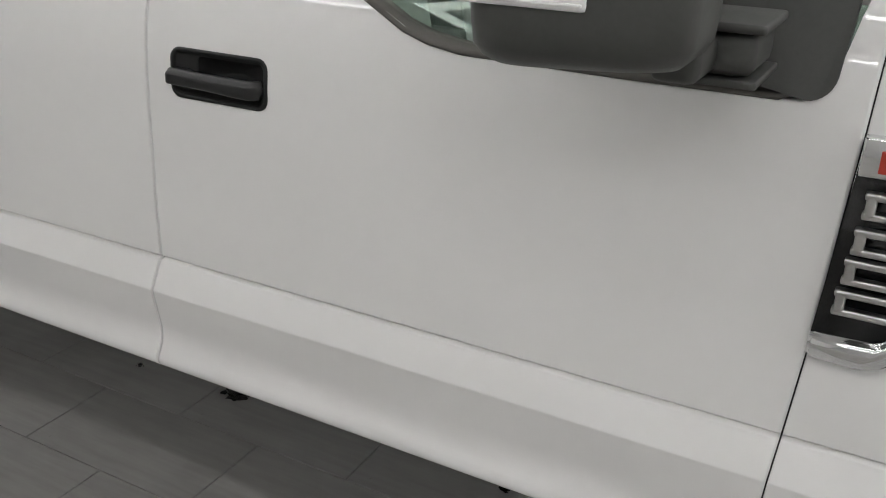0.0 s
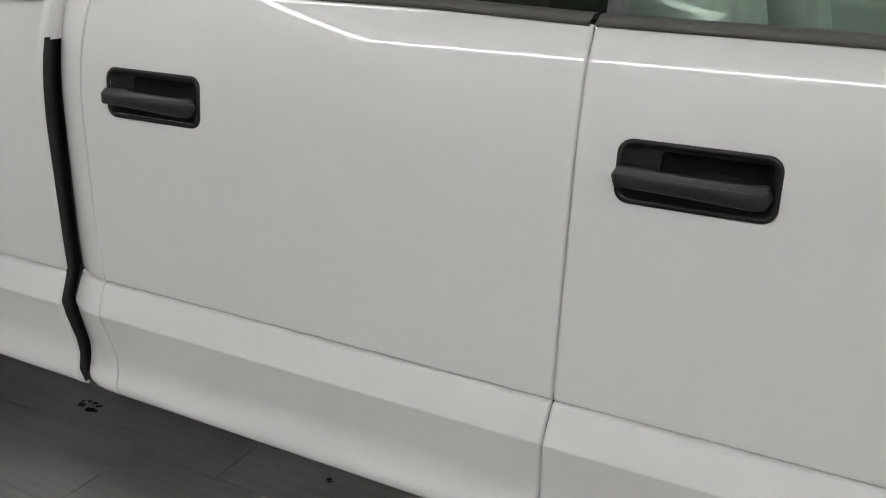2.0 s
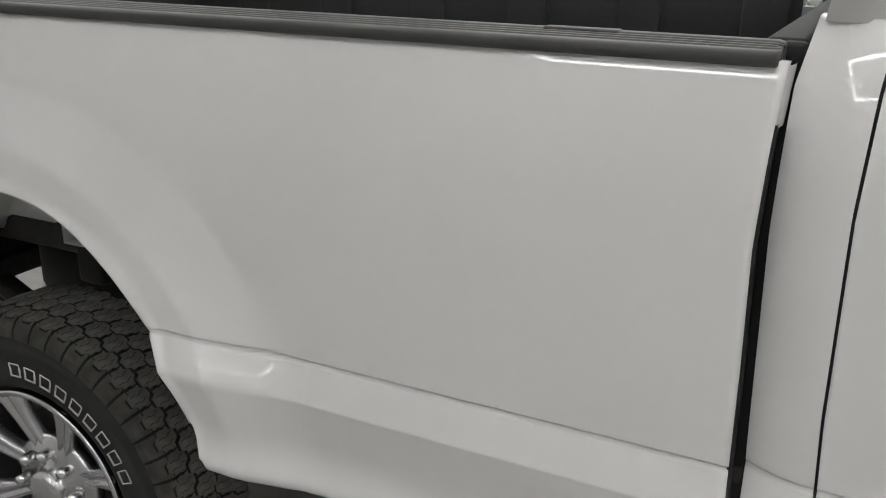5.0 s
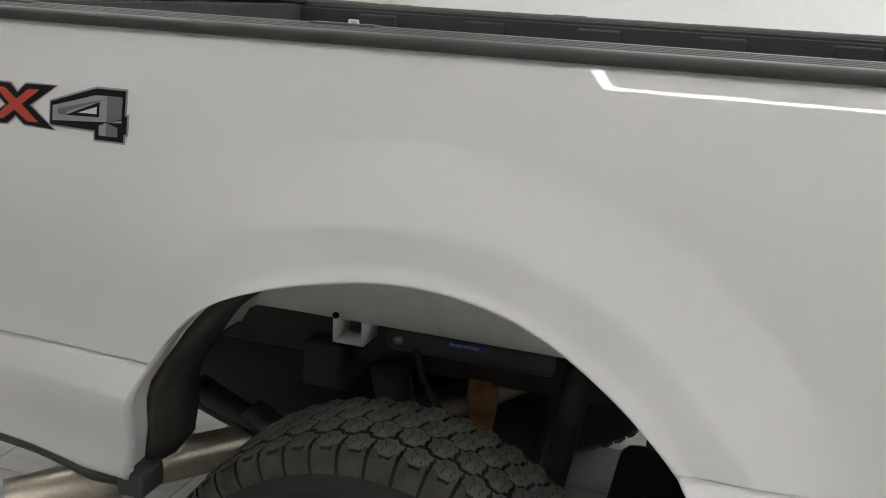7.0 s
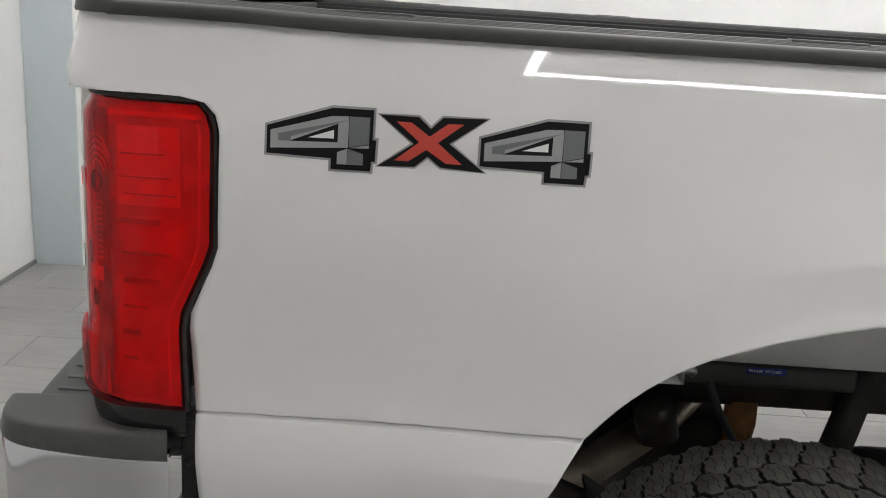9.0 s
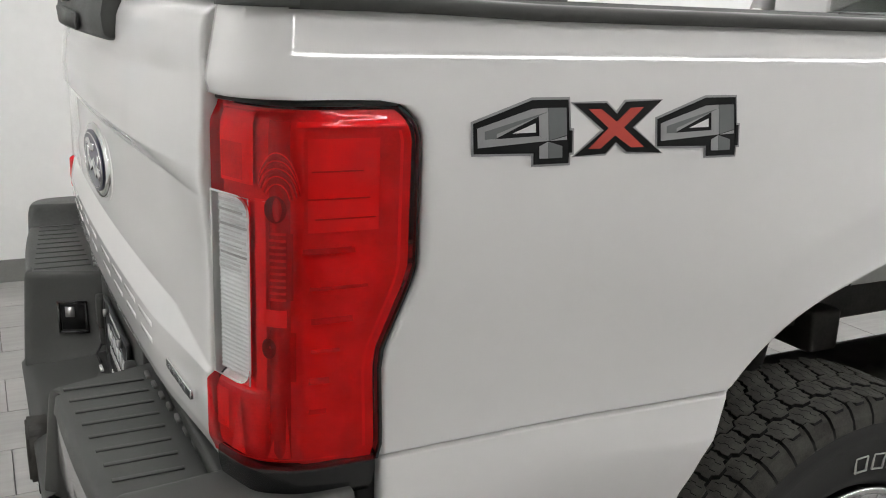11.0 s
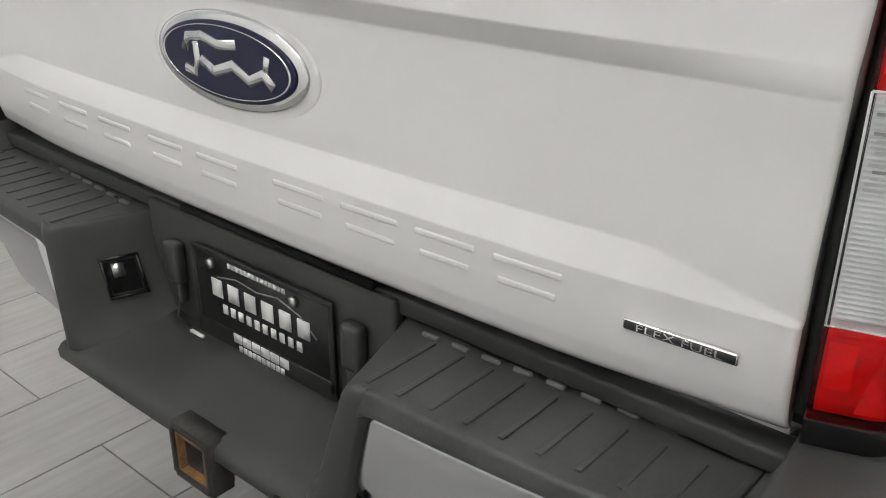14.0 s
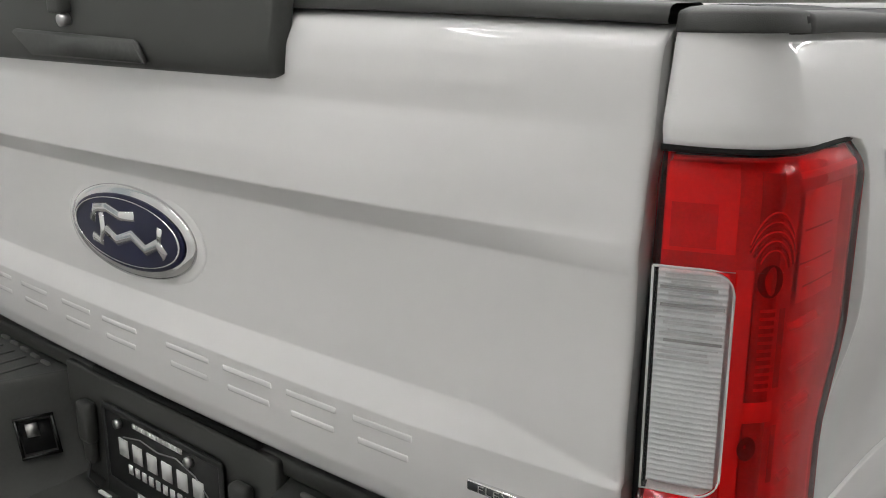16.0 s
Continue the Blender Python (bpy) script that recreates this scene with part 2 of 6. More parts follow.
def round_rect(w, h, r, seg=5):
    out = []
    for cx, cy, a0 in ((w / 2 - r, h / 2 - r, 0), (-w / 2 + r, h / 2 - r, 90), (-w / 2 + r, -h / 2 + r, 180), (w / 2 - r, -h / 2 + r, 270)):
        for k in range(seg + 1):
            a = radians(a0 + 90 * k / seg)
            out.append((cx + r * math.cos(a), cy + r * math.sin(a)))
    return out


def lathe(profile, seg, place):
    """Turns a profile of (radius, along) round an axis; place gives the world place of (radius, along, angle)."""
    return grid_bm([[place(r, h, 2 * math.pi * k / seg) for k in range(seg)] for r, h in profile], close_u=True)


def fix(bm, dist=0.0):
    if dist:
        bmesh.ops.remove_doubles(bm, verts=bm.verts, dist=dist)
    bmesh.ops.recalc_face_normals(bm, faces=bm.faces)
    return bm


def mirror_y(bm):
    for v in bm.verts:
        v.co.y = 2 * YC - v.co.y
    bmesh.ops.reverse_faces(bm, faces=bm.faces)
    return bm


def step(a, b, x):
    t = min(1.0, max(0.0, (x - a) / (b - a)))
    return t * t * (3 - 2 * t)


# ---- the room ----
TILE_Y, TILE_X = 0.3048, 0.6096
ROOM = (-1.56, 9.0, -4.4, 4.02)  # x0, x1, y0, y1
CEIL = 3.3

b = box(((ROOM[0] + ROOM[1]) / 2, (ROOM[2] + ROOM[3]) / 2, -0.106), (ROOM[1] - ROOM[0] + 0.6, ROOM[3] - ROOM[2] + 0.6, 0.2))
floor = tagged(part("floor", b, M_GROUT, smooth=False), "grey rectangular porcelain floor tiles laid in staggered rows", "floor", kind="structure")

wall_t = 0.15
# the sectional garage door behind the truck, drawn as a plain white wall
b = box((ROOM[0] - wall_t / 2, (ROOM[2] + 3.36) / 2, CEIL / 2), (wall_t, 3.36 - ROOM[2], CEIL))
wall_rear = tagged(part("wall_rear", b, M_WALL, smooth=False), "white sectional garage door wall behind the truck, as one plain slab", "wall", kind="structure")
# unseen closing wall, added and kept grey to limit bounce onto the truck's side
b = box(((ROOM[0] - wall_t + ROOM[1] + wall_t) / 2, ROOM[2] - wall_t / 2, CEIL / 2), (ROOM[1] - ROOM[0] + 2 * wall_t, wall_t, CEIL))
tagged(part("wall_near", b, M_WALL_GREY, smooth=False), "plain grey wall, unseen, darkened to cut light from the side", "wall", kind="structure")
b = box((ROOM[1] + wall_t / 2, (ROOM[2] + ROOM[3]) / 2, CEIL / 2), (wall_t, ROOM[3] - ROOM[2], CEIL))
tagged(part("wall_front", b, M_WALL, smooth=False), "plain white painted wall", "wall", kind="structure")
DX0, DX1, DH = -1.33, -0.40, 2.06
b = bmesh.new()
add_box(b, ((DX1 + ROOM[1] + wall_t) / 2, ROOM[3] + wall_t / 2, CEIL / 2), (ROOM[1] + wall_t - DX1, wall_t, CEIL))
add_box(b, ((ROOM[0] - wall_t + DX0) / 2, ROOM[3] + wall_t / 2, CEIL / 2), (DX0 - ROOM[0] + wall_t, wall_t, CEIL))
add_box(b, ((DX0 + DX1) / 2, ROOM[3] + wall_t / 2, (CEIL + DH) / 2), (DX1 - DX0, wall_t, CEIL - DH))
wall_far = tagged(part("wall_far", b, M_WALL, smooth=False), "white painted wall with a door opening", "wall", kind="structure")
b = box((-1.435 - 0.135, 3.36 + 0.33, CEIL / 2), (0.52, 0.66, CEIL), 0.004)
pier = tagged(part("wall_pier", b, M_WALL, smooth=False), "white pier with a pale blue-grey painted face", "wall", kind="structure")
part("painted_face", box((-1.434, 3.357, CEIL / 2), (0.248, 0.008, CEIL - 0.01), 0.002), M_WALL_BLUE, pier)
part("pier_base", box((-1.304, 3.69, 0.06), (0.012, 0.62, 0.12), 0.003), M_GREYBASE, pier)
b = box((-1.306, 3.62, 1.16), (0.008, 0.075, 0.118), 0.003)
add_box(b, (-1.301, 3.62, 1.16), (0.008, 0.018, 0.034), 0.002)
tagged(part("light_switch", b, M_DOOR), "white wall light switch beside the door", "light switch")
b = box(((ROOM[0] + ROOM[1]) / 2, (ROOM[2] + ROOM[3]) / 2, CEIL + 0.1), (ROOM[1] - ROOM[0] + 0.6, ROOM[3] - ROOM[2] + 0.6, 0.2))
tagged(part("ceiling", b, M_CEIL, smooth=False), "flat off-white ceiling", "ceiling", kind="structure")


def led_frame(cx, cy, w, h):
    """A rectangle of four slim light tubes hung under the ceiling."""
    th = empty("ceiling_light", "slim white rectangular tube light hung under the ceiling", "ceiling light", "ceiling lights")
    th.location = (cx, cy, CEIL)
    z = -0.07
    for dx, dy, sx, sy in ((0, h / 2, w + 0.055, 0.055), (0, -h / 2, w + 0.055, 0.055), (w / 2, 0, 0.055, h - 0.055), (-w / 2, 0, 0.055, h - 0.055)):
        part("light_tube", box((dx, dy, z), (sx, sy, 0.03), 0.006), M_LED, th)
        part("tube_housing", box((dx, dy, z + 0.03), (sx, sy, 0.028)), M_STEEL, th)
    for dx in (-w / 2, w / 2):
        for dy in (-h / 2, h / 2):
            part("hanger", box((dx, dy, -0.013), (0.02, 0.02, 0.026)), M_STEEL, th)
    return th


for cx, cy, w, h in ((3.20, -2.30, 4.60, 1.25), (7.50, -2.30, 2.60, 1.25), (2.2, 1.0, 2.44, 1.3), (5.9, 1.0, 2.44, 1.3), (-0.75, 0.95, 1.0, 1.45), (2.2, 3.1, 2.44, 1.0), (5.9, 3.1, 2.44, 1.0)):
    led_frame(cx, cy, w, h)

# ---- the truck: shared shape of its sides ----
YC = 0.957
STRETCH[0] = 0.0165
ARCH_X, ARCH_Z, ARCH_R = 1.143, 0.61, 0.487
CREASE = 0.895
PROFILE = ((0.60, 0.10), (0.655, 0.010), (0.664, -0.012), (0.672, -0.024), (0.682, -0.0295), (0.693, -0.0285), (0.714, -0.0185), (0.732, -0.0138), (0.752, -0.0138),
           (0.81, -0.0245), (0.8375, -0.0295), (0.839, -0.0295), (0.86, -0.0195), (0.888, -0.004), (0.893, -0.002), (0.899, 0.001), (0.95, 0.001), (1.05, 0.004), (1.15, 0.008),
           (1.24, 0.0128), (1.275, 0.0169), (1.295, 0.0201), (1.315, 0.0241), (1.335, 0.0291), (1.355, 0.0351), (1.375, 0.0417), (1.395, 0.0488), (1.415, 0.0570), (1.435, 0.0665), (1.50, 0.097), (2.0, 0.26))
_zz = np.arange(0.6, 2.0, 0.001)
_yy = np.interp(_zz, [p[0] for p in PROFILE], [p[1] for p in PROFILE])
_k = np.exp(-np.linspace(-3, 3, 25) ** 2 / 2)
_soft = np.convolve(np.pad(_yy, 12, mode="edge"), _k / _k.sum(), mode="valid")
_w = np.clip((np.minimum(np.abs(_zz - CREASE), np.abs(_zz - 0.838)) - 0.006) / 0.02, 0, 1)
_yy = _soft * _w + _yy * (1 - _w)


def base_y(z):
    return float(np.interp(z, _zz, _yy)) + 0.011 * math.exp(-(((z - CREASE) / 0.0021) ** 2))


def bed_y(x, z):
    """The bed's side: the profile with the swelling round the wheel arch."""
    dx = abs(x - ARCH_X)
    rho = (math.hypot(dx, z - ARCH_Z) if z > ARCH_Z else dx) - ARCH_R
    # behind the wheel the lower side draws in towards the bumper
    k = step(0.92, 0.40, x) * step(1.18, 0.90, z)
    back = step(1.10, 0.66, x)
    r_out, r_in = 0.186 + 0.034 * back, 0.074 + 0.034 * back
    t = min(1.0, max(0.0, (r_out - rho) / (r_out - r_in)))
    w = 0.9 * t + 0.1 * t * t * (3 - 2 * t)
    base = base_y(z + 0.014 * k - 0.018 * w * step(1.20, 1.42, x) * step(1.05, 0.93, z))
    if base < 0:
        base *= 1 - 0.75 * k
    base += 0.036 * k + 0.030 * step(0.82, 0.655, z) * step(0.80, 0.66, x)
    out = 0.10 + 0.90 * step(0.70, 1.04, x) + 0.50 * step(0.95, 1.12, z) * step(1.04, 0.70, x)
    lip = 1 - step(0.004, 0.020, rho)
    amp = 0.0285 + 0.0180 * step(1.12, 0.92, z)
    return base - out * (amp * w + 0.006 * lip)


def cab_y(x, z):
    """The cab's side turns in a little lower than the bed's."""
    d = z - 1.29
    return base_y(z) if d <= 0 else base_y(1.29) + 0.15 * d + 1.33 * d * d


def arch_low(x):
    """The lower edge of the bed's side."""
    dx = abs(x - ARCH_X)
    if dx < 0.498:
        r = ARCH_R + 0.013 * step(1.05, 0.80, x)
        return ARCH_Z + math.sqrt(max(0.0, r**2 - dx**2)) if dx < 0.4625 else (0.763 if x > ARCH_X else 0.795) - 3.9 * (dx - 0.4625)
    if x > ARCH_X:
        return 0.652 + 0.010 * step(1.62, 1.75, x)
    return float(np.interp(x, (0.20, 0.34, 0.45, 0.53, 0.575, 0.60, 0.645), (0.686, 0.678, 0.668, 0.660, 0.645, 0.637, 0.643)))


LEVELS = sorted({*np.round(np.arange(0.645, 0.86, 0.008), 4), *np.round(np.arange(0.86, 0.888, 0.006), 4), *np.round(np.arange(0.887, 0.903, 0.0007), 4), 0.833, 0.8355, 0.8375, 0.839, 0.8415,
                 *np.round(np.arange(0.902, 0.93, 0.006), 4), *np.round(np.arange(0.93, 1.28, 0.016), 4), *np.round(np.arange(1.28, 1.45, 0.007), 4)})


def panel(left, right, low, high, surf, us, hole=None, lip=0.02, levels=LEVELS):
    """One pressed panel of the side, with folded edges. left and right are x by z; low and high are z by x; us are steps across, 0 to 1."""
    us = sorted({*us, 0.0, 1.0, 0.004, 0.996})
    l0, r0 = left(0.9), right(0.9)
    cols = []
    for u in us:
        xm = l0 + (r0 - l0) * u
        lo, hi = low(xm), high(xm)
        zs = [lo, lo + 0.004] + [min(max(z, lo + 0.004), hi - 0.004) for z in levels] + [hi - 0.004, hi]
        col = []
        for z in zs:
            x = left(z) + (right(z) - left(z)) * u
            col.append((x, surf(x, z), z))
        a, e = col[0], col[-1]
        cols.append([(a[0], a[1] + lip, a[2] + 0.002)] + col + [(e[0], e[1] + lip, e[2] - 0.001)])
    first = [(x, y + lip, z) for x, y, z in cols[0]]
    last = [(x, y + lip, z) for x, y, z in cols[-1]]
    bm = grid_bm([first] + cols + [last])
    if hole:
        x0, x1, z0, z1 = hole
        gone = []
        for f in bm.faces:
            c = f.calc_center_median()
            if x0 < c.x < x1 and z0 < c.z < z1:
                gone.append(f)
        bmesh.ops.delete(bm, geom=gone, context="FACES")
    bmesh.ops.remove_doubles(bm, verts=bm.verts, dist=0.0002)
    bmesh.ops.dissolve_degenerate(bm, edges=bm.edges, dist=0.0001)
    return bm


def curve(*pts):
    xs, ys = [p[0] for p in pts], [p[1] for p in pts]
    return lambda t: float(np.interp(t, xs, ys))


def steps(n):
    return [i / n for i in range(n + 1)]


G = 0.0020  # half a shut line


def unstretch(x):
    return (x + 0.9 * STRETCH[0]) / (1 + STRETCH[0])


def seam(*pts):
    """A shut line as x by z."""
    return curve(*((z, unstretch(x)) for z, x in pts))


SEAM_HINGE = seam((0.64, 4.560), (0.792, 4.570), (0.90, 4.578), (1.03, 4.588), (1.31, 4.602), (1.45, 4.606))
SEAM_MID = seam((0.64, 3.454), (0.71, 3.461), (0.84, 3.469), (0.895, 3.471), (1.065, 3.475), (1.26, 3.479), (1.37, 3.478), (1.46, 3.480))
SEAM_REAR = seam((0.64, 2.604), (0.72, 2.592), (0.84, 2.577), (0.889, 2.569), (0.99, 2.564), (1.24, 2.561), (1.376, 2.567), (1.46, 2.575), (1.6, 2.60))
CAB_BACK = seam((0.64, 2.552), (0.656, 2.542), (0.70, 2.512), (0.836, 2.493), (0.913, 2.489), (1.03, 2.485), (1.207, 2.479), (1.376, 2.482), (1.458, 2.498))
BED_FRONT = seam((0.64, 2.496), (0.745, 2.480), (0.838, 2.469), (0.898, 2.464), (1.03, 2.462), (1.19, 2.457), (1.31, 2.461), (1.406, 2.466))
BELT = curve(*((unstretch(x), z) for x, z in ((2.4, 1.465), (2.74, 1.465), (2.78, 1.448), (2.81, 1.436), (2.85, 1.431), (2.917, 1.429), (3.22, 1.427), (3.48, 1.419), (3.82, 1.416), (3.85, 1.412), (3.889, 1.399), (3.93, 1.379), (3.977, 1.356), (4.02, 1.343), (4.075, 1.335), (4.3, 1.332), (4.50, 1.332), (4.528, 1.345), (4.540, 1.40), (4.548, 1.452))))

truck = empty("pickup_truck", "white crew-cab pickup truck with black trim and chrome rear bumper", "pickup truck")


def both(name, make, material, label="", left_parent=None):
    """The right part, and its mirror image on the far side."""
    right = part(name, make(), material, truck, label)
    far = part(name, mirror_y(make()), material, truck, label)
    return right, far


def u_at(x, a, b):
    return (x - a) / (b - a)


def handle_us(h, a, b):
    return [u_at(x, a, b) for x in np.arange(h[0] - 0.012, h[1] + 0.013, 0.003)]


def shrink(h, d):
    return (h[0] + d, h[1] - d, h[2] + d, h[3] - d)


HFS, HRS = (3.498, 3.689, 1.211, 1.285), (2.605, 2.801, 1.221, 1.296)
DOOR_LV = sorted({*LEVELS, *np.round(np.arange(1.203, 1.304, 0.003), 4)})
fd_us = steps(46) + [0.942, 0.948, 0.953, 0.961, 0.966, 0.971, 0.976, 0.983, 0.989, 0.994] + handle_us(HFS, SEAM_MID(0.9), SEAM_HINGE(0.9))
rd_us = steps(40) + handle_us(HRS, SEAM_REAR(0.9), SEAM_MID(0.9))
low_cab = lambda x: 0.657
front_door, _ = both("front_door", lambda: panel(lambda z: SEAM_MID(z) + G, lambda z: SEAM_HINGE(z) - 0.6 * G, low_cab, BELT, cab_y, fd_us, shrink(HFS, 0.0015), levels=DOOR_LV), M_PAINT)
rear_door, _ = both("rear_door", lambda: panel(lambda z: SEAM_REAR(z) + G, lambda z: SEAM_MID(z) - G, low_cab, BELT, cab_y, rd_us, shrink(HRS, 0.0015), levels=DOOR_LV), M_PAINT)


def corner_y(x, z):
    e = max(0.0, (2.545 - x) / 0.09)
    return cab_y(x, z) + 0.030 * e * e


both("cab_corner", lambda: panel(lambda z: CAB_BACK(z) - 0.009, lambda z: SEAM_REAR(z) - G, low_cab, lambda x: 1.455, corner_y, steps(12), lip=0.05), M_PAINT)
both("front_fender", lambda: panel(lambda z: SEAM_HINGE(z) + 0.6 * G, lambda z: 5.15, lambda x: 0.66, lambda x: 1.44, cab_y, steps(24), lip=0.03), M_PAINT)
LAMP_FRONT = curve((0.60, 0.205), (0.89, 0.203), (1.005, 0.199), (1.03, 0.202), (1.10, 0.233), (1.125, 0.241), (1.27, 0.242), (1.292, 0.236), (1.306, 0.222), (1.312, 0.19), (1.314, 0.10), (1.35, 0.10), (1.43, 0.10))
BED_LV = sorted({*LEVELS, *np.round(np.arange(0.870, 0.8895, 0.0007), 4), *np.round(np.arange(0.903, 0.920, 0.0007), 4), *np.round(np.arange(0.93, 1.28, 0.008), 4), 1.292, 1.30, 1.306, 1.309, 1.312, 1.314, 1.10, 1.125, 1.005, 1.03})
bu = {u_at(x, 0.203, 2.43) for x in np.arange(0.26, 0.70, 0.02)} | {u_at(x, 0.203, 2.43) for x in np.arange(1.60, 2.42, 0.03)}
bu |= {u_at(ARCH_X + s * d, 0.203, 2.43) for s in (-1, 1) for d in [*np.arange(0.0, 0.36, 0.015), *np.arange(0.36, 0.455, 0.006), 0.4585, 0.462, 0.47, 0.478, 0.486, 0.492, 0.4974, 0.4986, 0.51, 0.53]}


def bed_surf(x, z):
    y = bed_y(x, z)
    if y < 0:
        y *= 0.35 + 0.65 * step(0.19, 0.42, x)
    return y


bed_side, _ = both("bed_side", lambda: panel(LAMP_FRONT, BED_FRONT, arch_low, lambda x: 1.405, bed_surf, sorted(bu), lip=0.028, levels=BED_LV), M_PAINT)


CORNER_TOP = 1.408


def corner_plan(a, y0, xe):
    """The corner's outline from above: a runs from 0 at the side to a quarter turn at the tailgate's gap."""
    x = 0.105 - (0.105 - xe) * math.sin(a) ** 0.80
    return x, 0.1245 - (0.1245 - y0) * max(0.0, math.cos(a)) ** 0.80


def bed_corner():
    """The rounded upper corner over the lamp, from the side round to the tailgate's gap."""
    zs = (1.313, 1.3135, 1.318, 1.325, 1.335, 1.35, 1.365, 1.38, 1.392, 1.400, 1.405, CORNER_TOP)
    rows = [[(x, bed_surf(x, min(z, 1.405)) - 0.0006, z) for z in zs] for x in (0.150, 0.135, 0.120)]
    for k in range(26):
        a = radians(90 * min(k, 24) / 24)
        row = []
        for z in zs:
            inn = (0.014 if z == 1.313 else 0.006 * step(1.330, 1.3135, z)) * math.sin(a)
            x, y = corner_plan(a, bed_surf(0.105, min(z, 1.405)) - 0.0006 + inn, 0.022 + 0.20 * (z - 1.3135) + inn)
            row.append((x + (0.06 if k == 25 else 0.0), y, z))
        rows.append(row)
    return fix(grid_bm(rows))

both("bed_corner", bed_corner, M_PAINT)


# shut-line seals and dark filler behind the gaps
def seal(x_of, dx, z0, z1, dy=0.022):
    rows = []
    for z in np.linspace(z0, z1, 24):
        y = base_y(z) + dy
        x = x_of(z)
        rows.append([(x - dx, y, z), (x + dx, y, z), (x + dx, y + 0.03, z), (x - dx, y + 0.03, z)])
    return fix(grid_bm(rows, close_u=True))


both("door_seal", lambda: seal(SEAM_MID, 0.02, 0.66, 1.42, 0.012), M_RUBBER)
both("door_seal", lambda: seal(SEAM_REAR, 0.02, 0.66, 1.45, 0.012), M_RUBBER)
both("door_seal", lambda: seal(SEAM_HINGE, 0.02, 0.66, 1.42, 0.012), M_RUBBER)
both("cab_back_seal", lambda: seal(lambda z: 0.5 * (CAB_BACK(z) + BED_FRONT(z)), 0.034, 0.67, 1.335, 0.055), M_RUBBER)
both("bed_front_seal", lambda: seal(BED_FRONT, 0.0022, 0.67, 1.335, 0.006), M_POCKET)


# ---- rail caps of the bed ----
RAIL_RISE = 0.005


def rail():
    sec = [(0.0285, 1.399), (0.0255, 1.401), (0.0255, 1.4115), (0.0275, 1.4150), (0.0315, 1.4168)]
    for k in range(4):
        y = 0.039 + 0.0125 * k
        z = 1.4178 + 0.0013 * k
        sec += [(y, z + 0.0006), (y + 0.0015, z - 0.0022), (y + 0.0045, z - 0.0016), (y + 0.0060, z + 0.0018)]
    sec += [(0.092, 1.4232), (0.104, 1.4238), (0.112, 1.420), (0.114, 1.40), (0.108, 1.397)]
    rows = []
    for x, inn in ((0.098, 0.0), (0.12, 0.0), (0.20, 0.0), (0.27, 0.0), (0.34, 0.0), (0.41, 0.0), (0.6, 0), (1.0, 0), (1.5, 0), (2.0, 0), (2.420, 0), (2.428, 0.003), (2.430, 0.014)):
        rows.append([(x, y + 0.012 + (inn if y < 0.07 else -inn), z + RAIL_RISE * step(0.44, 0.20, x) - (inn * 0.5 if z > 1.42 else 0)) for y, z in sec])
    bm = grid_bm(rows, close_u=True)
    bm.faces.new([v for v in list(bm.verts)[: len(sec)]])
    bm.verts.ensure_lookup_table()
    bm.faces.new([bm.verts[len(bm.verts) - len(sec) + i] for i in range(len(sec))])
    return fix(bm)


both("rail_cap", rail, M_PLASTIC, "black grooved plastic bed rail cap")


def rail_end():
    """The cap's end, turned round the bed's corner to the tailgate."""
    rows = []
    for k in range(25):
        row = []
        for inn, z in ((0.010, 1.4050), (-0.0015, 1.4055), (-0.0020, 1.4085), (0.0005, 1.4205), (0.0035, 1.4230), (0.020, 1.4260)):
            x, y = corner_plan(radians(90 * k / 24), 0.0385 + inn, 0.040 + inn)
            row.append((x, y, z))
        rows.append(row + [(0.105, 0.1245, 1.4285)])
    rows.append([(x + 0.05, y, z) for x, y, z in rows[-1]])
    return fix(grid_bm(rows), 0.0001)


both("rail_cap_end", rail_end, M_PLASTIC)
for cx in (1.00, 2.18, 0.42):
    both("rail_plug", lambda: box((cx, 0.104, 1.4225), (0.10, 0.024, 0.006), 0.0025), M_PLASTIC)

# ---- bed box: inner walls, floor, headboard ----
both("bed_inner_wall", lambda: fix(add_box(box((1.25, 0.150, 1.26), (2.32, 0.02, 0.28), 0.004), (1.25, 0.137, 1.39), (2.36, 0.02, 0.04), 0.004)), M_LINER, "black sprayed bed liner")
for i in range(6):
    x = 0.38 + 0.36 * i
    both("bed_wall_rib", lambda: box((x, 0.166, 1.26), (0.13, 0.02, 0.26), 0.008), M_LINER)
part("bed_floor", box((1.25, YC, 0.915), (2.36, 1.18, 0.03), 0.004), M_LINER, truck)
for i in range(9):
    part("floor_rib", box((1.25, 0.42 + 0.136 * i, 0.936), (2.3, 0.07, 0.014), 0.005), M_LINER, truck)
b = box((2.435, YC, 1.17), (0.03, 1.66, 0.50), 0.006)
add_box(b, (2.425, YC, 1.408), (0.05, 1.62, 0.03), 0.008)
part("bed_headboard", b, M_LINER, truck)
for sx in (0.30, 2.30):
    def tie():
        bm = box((sx, 0.164, 1.335), (0.05, 0.012, 0.07), 0.004)
        add_tube(bm, [(sx - 0.015, 0.175, 1.36), (sx - 0.015, 0.20, 1.35), (sx + 0.015, 0.20, 1.35), (sx + 0.015, 0.175, 1.36)], 0.005, 8)
        return bm
    both("tie_down", tie, M_STEEL)
    both("wheel_tub", lambda: box((ARCH_X, 0.27, 1.13), (1.05, 0.24, 0.06), 0.02), M_LINER) if sx < 1 else None

# ---- upper cab ----


def up(x, z, dy=0.0):
    return (x, 0.072 + (z - 1.42) * 0.30 + dy, z)


